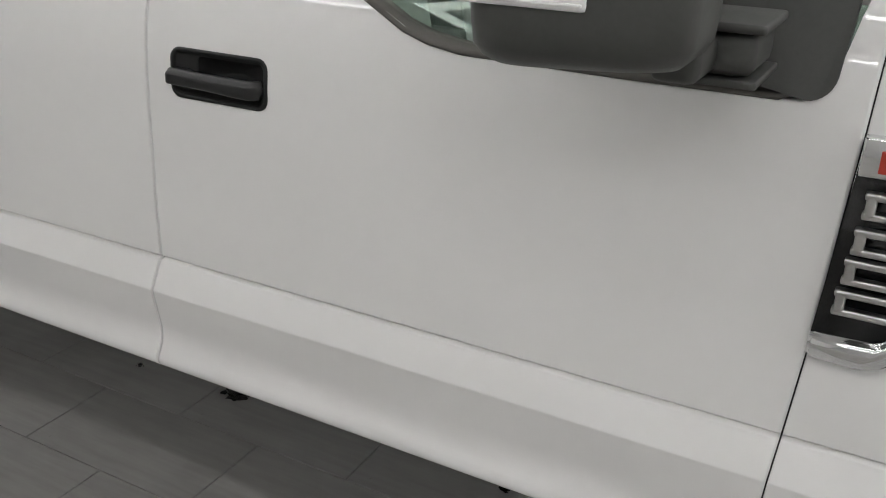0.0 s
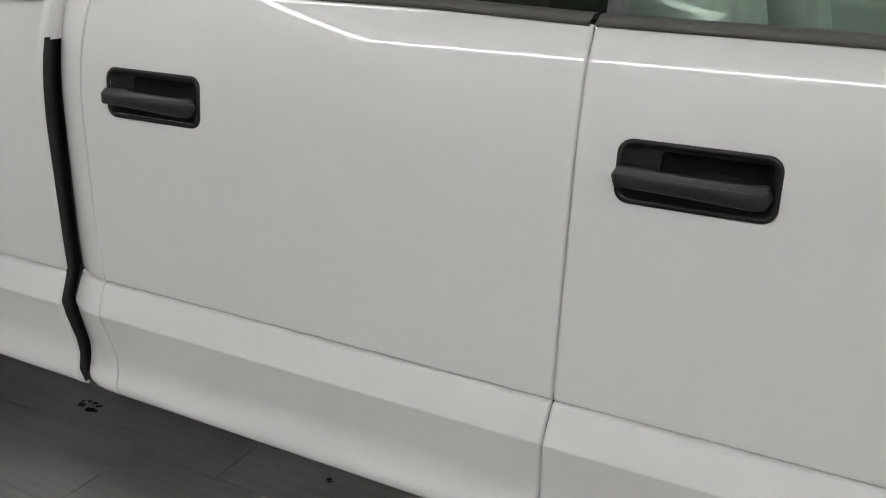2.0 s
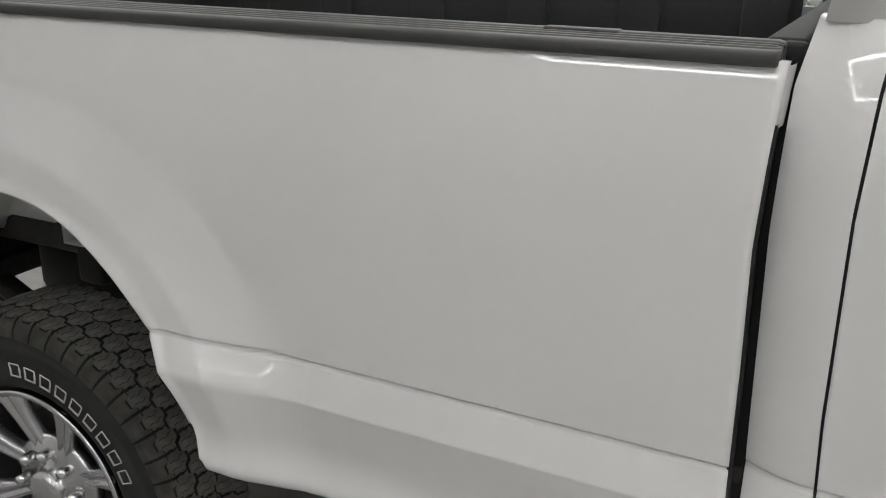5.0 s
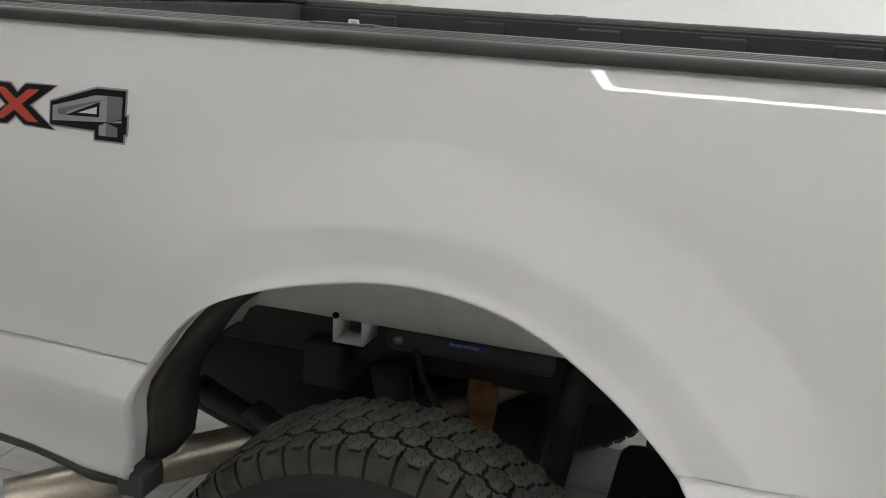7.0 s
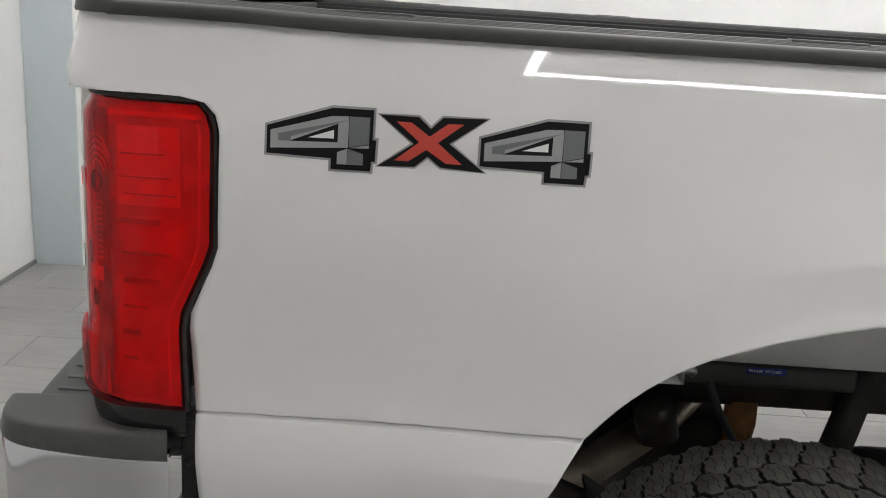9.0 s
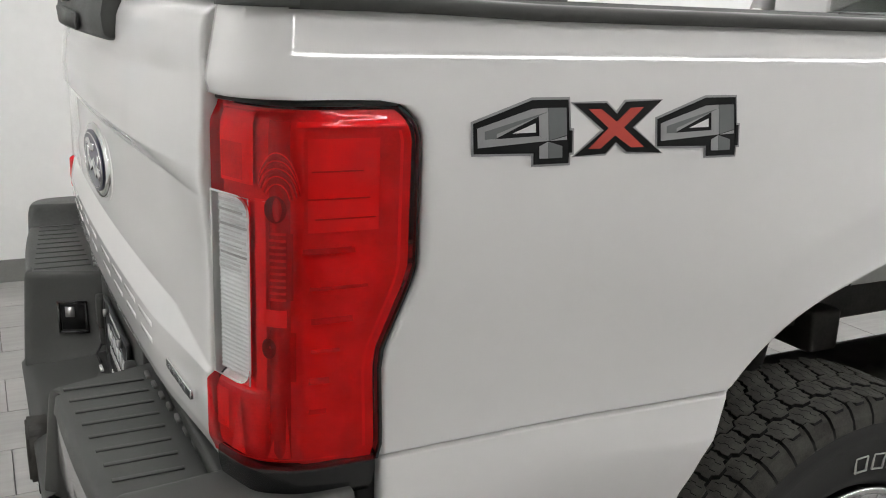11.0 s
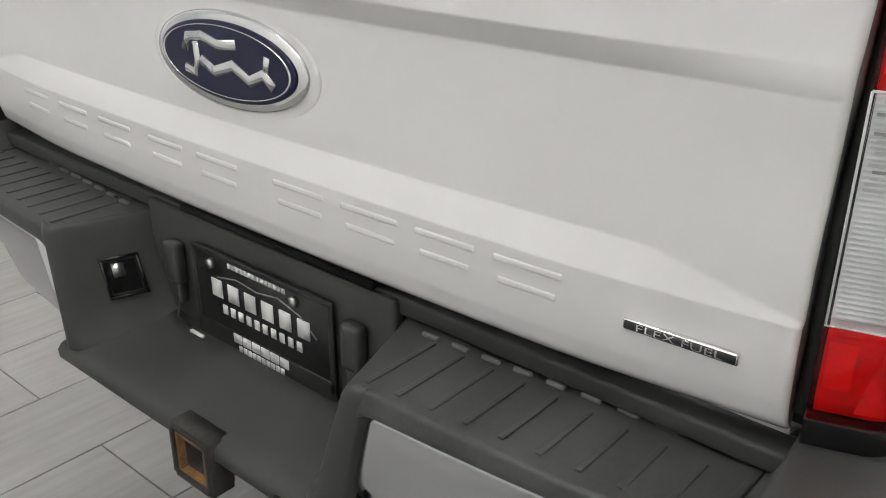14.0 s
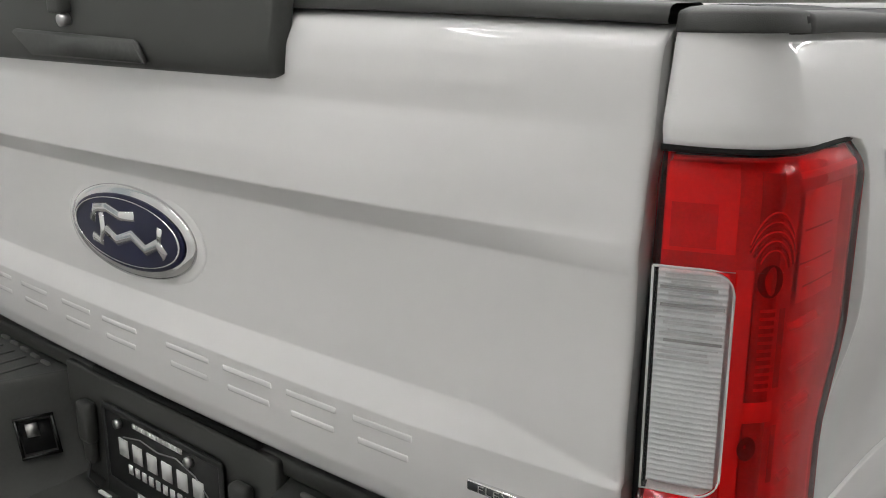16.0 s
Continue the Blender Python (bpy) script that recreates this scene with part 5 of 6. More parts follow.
def square_tube(x0, x1, y, z, r, t):
    rows = []
    for x, q in ((x0, r), (x1, r)):
        rows.append([(x, y + a * q, z + c * q) for a, c in ((-1, -1), (1, -1), (1, 1), (-1, 1))])
    for x, q in ((x1, r - t), (x0, r - t)):
        rows.append([(x, y + a * q, z + c * q) for a, c in ((-1, -1), (1, -1), (1, 1), (-1, 1))])
    rows.append(rows[0])
    return fix(grid_bm(rows, close_u=True), 0.0001)


HY, HZ = 0.905, 0.555
HOOK_X, HOOKS = -0.035, (0.553, 0.420)
part("receiver_tube", square_tube(-0.150, 0.15, HY, HZ, 0.037, 0.007), M_FRAME, hitch)
collar = square_tube(-0.166, -0.122, HY, HZ, 0.049, 0.014)
bmesh.ops.bevel(collar, geom=collar.edges[:], offset=0.004, segments=2, affect="EDGES")
part("receiver_collar", collar, M_FRAME, hitch)
part("receiver_bore", square_tube(-0.163, 0.10, HY, HZ, 0.0345, 0.003), M_RUST, hitch, "rusty inside of the receiver")
part("receiver_back", box((0.09, HY, HZ), (0.004, 0.06, 0.06)), M_SOOT_HOLLOW, hitch)
b = box((-0.05, HY, 0.545), (0.10, 0.24, 0.012), 0.003)
add_box(b, (-0.03, HY - 0.13, 0.535), (0.12, 0.014, 0.10), 0.004)
add_box(b, (-0.03, HY + 0.13, 0.535), (0.12, 0.014, 0.10), 0.004)
part("chain_plate", b, M_FRAME, hitch)
for y in HOOKS:
    bm = box((HOOK_X + 0.032, y, 0.566), (0.070, 0.026, 0.076), 0.011, seg=3)
    add_box(bm, (HOOK_X + 0.05, y - 0.022, 0.590), (0.05, 0.05, 0.022), 0.007)
    part("chain_loop", bm, M_GLOSSBLACK, hitch)
EXH = [(1.55, 1.30, 0.62), (1.25, 1.08, 0.60), (1.02, 0.74, 0.575), (0.82, 0.54, 0.548), (0.62, 0.46, 0.51), (0.49, 0.365, 0.488), (0.41, 0.29, 0.472), (0.275, 0.160, 0.452)]
exhaust = part("exhaust", tube(EXH, [0.038] * 3 + [0.040, 0.043, 0.045, 0.047, 0.0485], 28, caps=False), M_PIPE, truck, "tarnished steel exhaust pipe, turned down to the side")
bore = tube([tuple(np.array(EXH[-1]) * 0.97 + np.array(EXH[-2]) * 0.03), EXH[-2], EXH[-3]], [0.0455, 0.043, 0.038], 28, caps=False)
part("exhaust_bore", bore, M_SOOT_HOLLOW, exhaust)
part("exhaust_lip", tube([EXH[-1], tuple(np.array(EXH[-1]) * 0.96 + np.array(EXH[-2]) * 0.04)], [0.0478, 0.0455], 28, caps=False), M_PIPE, exhaust)
part("silencer", tube([(2.9, 0.55, 0.58), (2.88, 0.55, 0.58), (2.0, 0.45, 0.58), (1.98, 0.45, 0.58)], [0.04, 0.11, 0.11, 0.04], 20), M_TAN, truck)

# ---- wheels ----
WZ = 0.405
WX, WY = 1.087, 0.150  # middle of the rear wheel


def wheel_place(cx, cy, cz, out):
    """Places round a wheel: radius, along the axle (positive outwards), angle."""
    return lambda r, h, a: (cx + r * math.cos(a), cy + out * h, cz + r * math.sin(a))


TYRE_PROFILE = ((0.232, -0.0977), (0.24, -0.1097), (0.3, -0.1246), (0.35, -0.1265), (0.385, -0.112), (0.397, -0.102), (0.402, -0.0744), (0.403, 0.0), (0.402, 0.0744), (0.399, 0.1042), (0.385, 0.119), (0.375, 0.1232), (0.373, 0.1223), (0.35, 0.1265), (0.335, 0.1279), (0.333, 0.1267), (0.3, 0.1246), (0.265, 0.1181), (0.262, 0.1195), (0.246, 0.1125), (0.236, 0.1023), (0.23, 0.093), (0.228, 0.0), (0.232, -0.0977))


def tread_block(w, a, p, skew, r_top, r_low):
    """One tread block: a stepped six-sided lump with worn edges and two zigzag sipes, curved to the tyre's radius."""
    bm = bmesh.new()
    g = 0.0014
    wide, slim, half = w / 2 + a - g, w / 2 - a - g, p / 2 - g
    right = [(slim, -half), (slim, -0.31 * p), (wide, -0.19 * p), (wide, 0.17 * p), (slim, 0.29 * p), (slim, half)]
    left = [(-slim, half - 0.08 * p), (-slim, 0.27 * p), (-wide, 0.15 * p), (-wide, -0.21 * p), (-slim, -0.33 * p), (-slim, -half - 0.0)]
    pts = right + [(0.1 * w, half), (-0.02 * w, half - 0.08 * p)] + left + [(-0.05 * w, -half), (0.07 * w, -half + 0.06 * p)]
    place = lambda u, v, r: ((r * math.sin((v + skew * u) / r_top)), u, r * math.cos((v + skew * u) / r_top))
    low = [bm.verts.new(place(u * 1.03, v * 1.03, r_low)) for u, v in pts]
    mid = [bm.verts.new(place(u, v, r_top - 0.0012)) for u, v in pts]
    top = [bm.verts.new(place(u * 0.975, v * 0.975, r_top)) for u, v in pts]
    n = len(pts)
    for i in range(n):
        j = (i + 1) % n
        # block sides carry the groove's shade in their colour
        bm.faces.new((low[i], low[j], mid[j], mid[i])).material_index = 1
        bm.faces.new((mid[i], mid[j], top[j], top[i]))
    bm.faces.new(top)
    fix(bm)
    for v0 in (-0.17 * p, 0.14 * p):
        line = [(-0.40 * w, v0), (-0.13 * w, v0), (-0.06 * w, v0 + 0.07 * p), (0.14 * w, v0 + 0.07 * p), (0.20 * w, v0), (0.40 * w, v0)]
        e = [[bm.verts.new(place(u, v + dv, r_top + 0.0003)) for u, v in line] for dv in (-0.0007, 0.0007)]
        for i in range(len(line) - 1):
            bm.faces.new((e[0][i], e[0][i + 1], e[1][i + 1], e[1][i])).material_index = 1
    return bm


def mesh_of(bm, material, name):
    me = bpy.data.meshes.new(name)
    bm.to_mesh(me)
    bm.free()
    for m in material if isinstance(material, tuple) else (material,):
        me.materials.append(m)
    return me


N_TREAD = 52
PITCH = 2 * math.pi * 0.406 / N_TREAD
ROWS = ((-0.053, 0.044, 0.0, 0.12), (-0.007, 0.046, 0.5, 0.10), (0.040, 0.046, 0.0, -0.10), (0.086, 0.044, 0.5, -0.12))
BLOCKS = []
for h, w, ph, sk in ROWS:
    edge = h > 0.08 or h < -0.05
    BLOCKS.append(mesh_of(tread_block(w, 0.0055, PITCH, sk, 0.406 - (0.0035 if edge else 0.0), 0.390), (M_TREAD, M_GROOVE_SHADE), "tread_block"))


def shoulder():
    bm = bmesh.new()
    rows = []
    for t, (u, r) in enumerate(((0.104, 0.4025), (0.115, 0.394), (0.1235, 0.378), (0.1262, 0.362))):
        rows.append([(0.4 * math.sin(v / 0.4) * r / 0.4, u, r * math.cos(v / 0.4)) for v in (-0.0220, -0.016, 0.006, 0.0205)])
    rows.append([(p[0], p[1] - 0.008, p[2] - 0.004) for p in rows[-1]])
    bm = grid_bm(rows)
    bmesh.ops.solidify(bm, geom=bm.faces, thickness=0.008)
    return fix(bm)


SHOULDER = mesh_of(shoulder(), M_TREAD, "shoulder_lug")


def ring_word(bm, n, r, a0, da, h, w, place, y):
    """Outlined bars of lettering round the sidewall."""
    for i in range(n):
        a = a0 + da * i
        for dr, dw, sr, sw in ((h / 2, 0, 0.002, w), (-h / 2, 0, 0.002, w), (0, w / 2, h, 0.002), (0, -w / 2, h, 0.002)):
            rr, aa = r + dr, a + dw / r
            c = Vector(place(rr, y(rr), aa))
            m4 = Matrix.Translation(c) @ Matrix.Rotation(-aa, 4, "Y")
            bmesh.ops.create_cube(bm, size=1.0, matrix=m4 @ Matrix.Diagonal((sr, 0.003, sw, 1)))
    return bm


TYRE_PROFILE = [(r - 0.009 * max(0.0, (r - 0.30) / 0.11), h if h > 0 else h * 0.76) for r, h in TYRE_PROFILE]


def wheel(cx, cy, right, blocks):
    out = -1 if right else 1
    pl = wheel_place(cx, cy, WZ, out)
    root = part("wheel", fix(lathe(TYRE_PROFILE, 120, pl)), M_TYRE, truck, "all-terrain tyre with outlined white lettering on a machined wheel")
    # rim barrel and face
    bar = [(0.235, 0.112), (0.238, 0.118), (0.232, 0.121), (0.224, 0.118), (0.218, 0.105), (0.212, 0.06), (0.205, -0.02), (0.208, -0.10), (0.23, -0.11)]
    part("rim", fix(lathe(bar, 72, pl)), M_ALU, root, "machined alloy rim")
    part("brake_drum", fix(lathe([(0.001, -0.02), (0.17, -0.02), (0.185, -0.03), (0.185, -0.09), (0.001, -0.10)], 32, pl)), M_FRAME, root)
    hub = [(0.001, 0.118), (0.03, 0.118), (0.04, 0.113), (0.044, 0.10), (0.05, 0.085), (0.105, 0.078), (0.115, 0.07), (0.115, 0.05), (0.001, 0.045)]
    part("hub", fix(lathe(hub, 48, pl)), M_ALU, root)
    for k in range(8):
        a = 2 * math.pi * (k + 0.5) / 8
        bm = bmesh.new()
        rows = []
        for r, w, h in ((0.085, 0.030, 0.078), (0.12, 0.031, 0.088), (0.16, 0.036, 0.096), (0.195, 0.046, 0.103), (0.216, 0.056, 0.108), (0.222, 0.058, 0.106)):
            row = []
            for q, dh in ((-1.0, -0.03), (-0.92, -0.006), (-0.62, 0.0), (-0.30, -0.002), (-0.18, -0.008), (0.18, -0.008), (0.30, -0.002), (0.62, 0.0), (0.92, -0.006), (1.0, -0.03)):
                row.append(pl(r, h + dh, a + q * w / 2 / r * 1.25))
            rows.append(row)
        part("spoke", fix(grid_bm(rows)), M_ALU, root)
        a2 = 2 * math.pi * k / 8
        c = pl(0.078, 0.078, a2)
        c2 = pl(0.078, 0.112, a2)
        part("lug_nut", tube([c, pl(0.078, 0.098, a2), c2], [0.0125, 0.0125, 0.0095], 6), M_BRIGHT, root)
    for k in range(18):
        a = radians(205 if k < 9 else 25) + radians(8.4) * (k % 9)
        bm = ring_word(bmesh.new(), 1, 0.290, a, 0.0, 0.028, 0.027, pl, lambda r: 0.1245 + (0.29 - r) * -0.06)
        part("letter_outline", bm, M_WHITE_RUBBER, root, "outlined white sign on the sidewall")
    if blocks:
        for (h, w, ph, sk), me in zip(ROWS, BLOCKS):
            for k in range(N_TREAD):
                ob = new("tread_block", me)
                ob.parent = root
                ob.matrix_basis = Matrix.Translation((cx, cy + out * h, WZ)) @ Matrix.Rotation(2 * math.pi * (k + ph) / N_TREAD, 4, "Y")
        bm = bmesh.new()
        for k in range(N_TREAD):
            for s in (1, -1):
                tmp = bmesh.new()
                tmp.from_mesh(SHOULDER)
                tmp.transform(Matrix.Translation((cx, cy + (0.0 if s > 0 else 0.033 * out), WZ)) @ Matrix.Rotation(2 * math.pi * (k + 0.5 * (s > 0)) / N_TREAD, 4, "Y") @ Matrix.Diagonal((1, s * out, 1, 1)))
                me = bpy.data.meshes.new("tmp")
                tmp.to_mesh(me)
                tmp.free()
                bm.from_mesh(me)
                bpy.data.meshes.remove(me)
        part("shoulder_tread", fix(bm), M_TREAD, root, smooth=False)["kind"] = "stuff"
    else:
        bm = bmesh.new()
        for (h, w, ph, sk), mesh in zip(ROWS, BLOCKS):
            for k in range(N_TREAD):
                tmp = mesh.copy()
                tmp.transform(Matrix.Translation((cx, cy + out * h, WZ)) @ Matrix.Rotation(2 * math.pi * (k + ph) / N_TREAD, 4, "Y"))
                bm.from_mesh(tmp)
                bpy.data.meshes.remove(tmp)
        part("tread", bm, M_TREAD, root, smooth=False)["kind"] = "stuff"
    return root


# ---- wheel house, frame and axle ----


def wheelhouse():
    """The folded edge of the arch, turned in towards the wheel."""
    rows = []
    xs = [ARCH_X + s * d for s, ds in ((-1, [0.4972, 0.49, 0.48, 0.47, 0.4625, 0.45, 0.43, *np.arange(0.41, 0.01, -0.02)]), (1, [*np.arange(0.0, 0.43, 0.02), 0.44, 0.455, 0.462])) for d in ds]
    for x in xs:
        z = arch_low(x)
        y = bed_surf(x, z + 0.006)
        rows.append([(x, y + 0.004, z + 0.001), (x, y + 0.04, z + 0.006), (x, y + 0.075, z + 0.010)])
    return fix(grid_bm(rows))


both("arch_return", wheelhouse, M_PAINT)


def liner():
    """The dark inner edge behind the arch's rear half, down to the splash tab."""
    rows = []
    for d in [0.4972, 0.49, 0.48, 0.47, 0.4625, 0.45, 0.43, *np.arange(0.41, 0.19, -0.02)]:
        x = ARCH_X - d
        z = arch_low(x)
        y = bed_surf(x, z + 0.006) + 0.070
        rows.append([(x + 0.002, y, z + 0.010), (x + 0.010, y + 0.004, z - 0.004), (x + 0.018, y + 0.06, z - 0.006), (x + 0.012, y + 0.13, z + 0.004)])
    bm = fix(grid_bm(rows))
    bmesh.ops.solidify(bm, geom=bm.faces, thickness=0.004)
    return bm


both("arch_liner", liner, M_FRAME)


def skirt():
    """Straight-bottomed inner sheet that slopes in under the bed floor."""
    rows = []
    for x in np.linspace(0.70, 1.60, 50):
        dx = abs(x - ARCH_X)
        top = ARCH_Z + math.sqrt(max(0.0, 0.508**2 - dx**2)) if dx < 0.50 else 0.69
        bot = min(0.893 - 0.004 * (x - 0.9), top - 0.004)
        up_ = max(bot + 0.003, min(top - 0.012, 1.02))
        rows.append([(x, 0.06, top), (x, 0.18, max(top - 0.006, up_)), (x, 0.29, max(top - 0.012, up_)), (x, 0.316, up_), (x, 0.322, (up_ + bot) / 2), (x, 0.330, bot)])
    bm = fix(grid_bm(rows))
    bmesh.ops.solidify(bm, geom=bm.faces, thickness=0.003)
    return bm


both("inner_skirt", skirt, M_PAINT_IN, "white-primed inner wheelhouse sheet")
for x in (0.900, 1.352):
    # black plugs stand for the shade in the sheet's holes
    part("skirt_hole", tube([(x, 0.322, 0.899), (x, 0.340, 0.897)], 0.006, 14), M_SOOT_HOLLOW, truck)
b = bmesh.new()
add_box(b, (0.918, 0.375, 0.842), (0.060, 0.07, 0.005))
add_box(b, (0.890, 0.375, 0.866), (0.005, 0.07, 0.052))
add_box(b, (0.946, 0.375, 0.866), (0.005, 0.07, 0.052))
part("body_bracket", b, M_PAINT_IN, truck, "pale folded steel bracket")
part("bracket_bolt", box((0.918, 0.385, 0.856), (0.024, 0.02, 0.006), 0.002), M_FRAME, truck)
b = box((1.120, 0.445, 0.826), (0.325, 0.03, 0.046), 0.014, seg=3)
side_bar = part("hitch_side_bar", b, M_PLASTIC, truck, "dark bar with a blue label")
part("bar_label", box((1.116, 0.4292, 0.838), (0.070, 0.002, 0.012)), M_BLUE_LABEL, side_bar)
tm = Matrix.Translation((1.116, 0.4278, 0.838)) @ Matrix.Rotation(radians(90), 4, "X")
text_part("bar_label_lettering", "TRAILER HITCHES", 0.0075, tm, M_PLATE_INK, side_bar, extrude=0.0003)["kind"] = "stuff"
part("bar_bolt", tube([(0.984, 0.431, 0.830), (0.984, 0.423, 0.830)], 0.010, 10), M_STEEL, side_bar)
for y in (0.57, 2 * YC - 0.57):
    b = box((3.16, y, 0.795), (5.7, 0.075, 0.15), 0.01)
    part("frame_rail", b, M_FRAME, truck)
for x in (0.35, 0.80, 1.50, 2.2, 3.2, 4.2):
    part("cross_member", box((x, YC, 0.72), (0.09, 0.95, 0.10), 0.01), M_FRAME, truck)
part("rear_axle", fix(add_box(tube([(WX, 0.24, WZ), (WX, 2 * YC - 0.24, WZ)], 0.055, 16), (WX, YC, WZ), (0.30, 0.34, 0.30), 0.09, seg=3)), M_FRAME, truck)
part("front_axle", tube([(FW, 0.24, WZ), (FW, 2 * YC - 0.24, WZ)], 0.055, 16), M_FRAME, truck)


def spring(y):
    bm = bmesh.new()
    for k in range(4):
        ln = 0.72 - 0.13 * k
        pts = [(ARCH_X + u * ln, y, 0.545 + 0.10 * (u * u) * (1 - 0.1 * k) * 1.6 - 0.016 * k) for u in np.linspace(-1, 1, 15)]
        rows = [[(x, y - 0.036, z), (x, y + 0.036, z), (x, y + 0.036, z - 0.013), (x, y - 0.036, z - 0.013)] for x, y, z in pts]
        tmp = grid_bm(rows, close_u=True)
        me = bpy.data.meshes.new("tmp")
        tmp.to_mesh(me)
        tmp.free()
        bm.from_mesh(me)
        bpy.data.meshes.remove(me)
    add_box(bm, (ARCH_X, y, 0.50), (0.10, 0.10, 0.12), 0.01)
    return fix(bm)


for y in (0.40, 2 * YC - 0.40):
    part("leaf_spring", spring(y), M_FRAME, truck)
part("bump_stop", tube([(1.125, 0.55, 0.73), (1.125, 0.55, 0.68), (1.125, 0.55, 0.60)], [0.030, 0.032, 0.022], 14), M_RUST, truck, "orange-brown rusty bump stop")
part("shock_absorber", tube([(1.33, 0.50, 0.84), (1.30, 0.51, 0.66), (1.26, 0.52, 0.42)], [0.028, 0.03, 0.03], 14), M_FRAME, truck)
part("spare_wheel", fix(lathe([(0.20, -0.08), (0.34, -0.11), (0.375, -0.07), (0.375, 0.07), (0.34, 0.11), (0.20, 0.08)], 40, lambda r, h, a: (0.62 + r * math.cos(a), YC + r * math.sin(a), 0.62 + h))), M_TYRE, truck)
part("fuel_tank", box((1.745, 0.52, 0.475), (0.70, 0.36, 0.22), 0.04, seg=3), M_FRAME, truck)
part("brake_hose", tube([(1.00, 0.45, 0.86), (1.04, 0.42, 0.76), (1.10, 0.43, 0.66), (1.12, 0.46, 0.50)], 0.007, 8), M_RUBBER, truck)
part("vent_canister", tube([(0.94, 0.50, 0.745), (0.96, 0.50, 0.66)], 0.040, 14), M_FRAME, truck)


def splash():
    """The black lip and splash tab at the arch's lower ends."""
    bm = box((0.652, 0.078, 0.642), (0.050, 0.065, 0.045), 0.006)
    rows = []
    for x in np.linspace(0.215, 0.640, 30):
        z = arch_low(x)
        y = bed_surf(x, z + 0.004)
        rows.append([(x, y + 0.005, z + 0.003), (x, y - 0.001, z - 0.004), (x, y + 0.006, z - 0.020), (x, y + 0.03, z - 0.024), (x, y + 0.045, z + 0.002)])
    tmp = fix(grid_bm(rows, close_u=True))
    me = bpy.data.meshes.new("tmp")
    tmp.to_mesh(me)
    tmp.free()
    bm.from_mesh(me)
    bpy.data.meshes.remove(me)
    return bm


both("splash_lip", splash, M_PLASTIC)
both("rocker_underside", lambda: box((3.45, 0.10, 0.655), (1.95, 0.12, 0.03), 0.008), M_FRAME)
both("gap_bracket", lambda: fix(add_box(box((2.462, 0.02, 0.672), (0.05, 0.05, 0.03), 0.006), (2.445, 0.05, 0.78), (0.014, 0.03, 0.20), 0.004)), M_PLASTIC)
both("bed_front_flange", lambda: fix(grid_bm([[(BED_FRONT(z) + 0.001, base_y(z) + 0.010, z), (BED_FRONT(z) + 0.005, base_y(z) + 0.035, z), (BED_FRONT(z) + 0.004, base_y(z) + 0.06, z)] for z in np.linspace(1.33, 1.40, 8)])), M_PAINT)

STRETCH[0] = 0.0
wheel(WX, WY, True, True)
wheel(WX, 2 * YC - WY, False, False)
wheel(FW, 0.13, True, False)
wheel(FW, 2 * YC - 0.13, False, False)
STRETCH[0] = 0.0165

# ---- door handles ----


def ring(outer, inner, d0, d1, place):
    """A raised frame between two outlines with the same number of corners."""
    rows = [[place(u, v, d0) for u, v in outer], [place(u, v, d1) for u, v in outer], [place(u, v, d1) for u, v in inner], [place(u, v, d0 - 0.012) for u, v in inner]]
    rows.append(rows[0])
    return fix(grid_bm(rows, close_u=True), 0.00005)


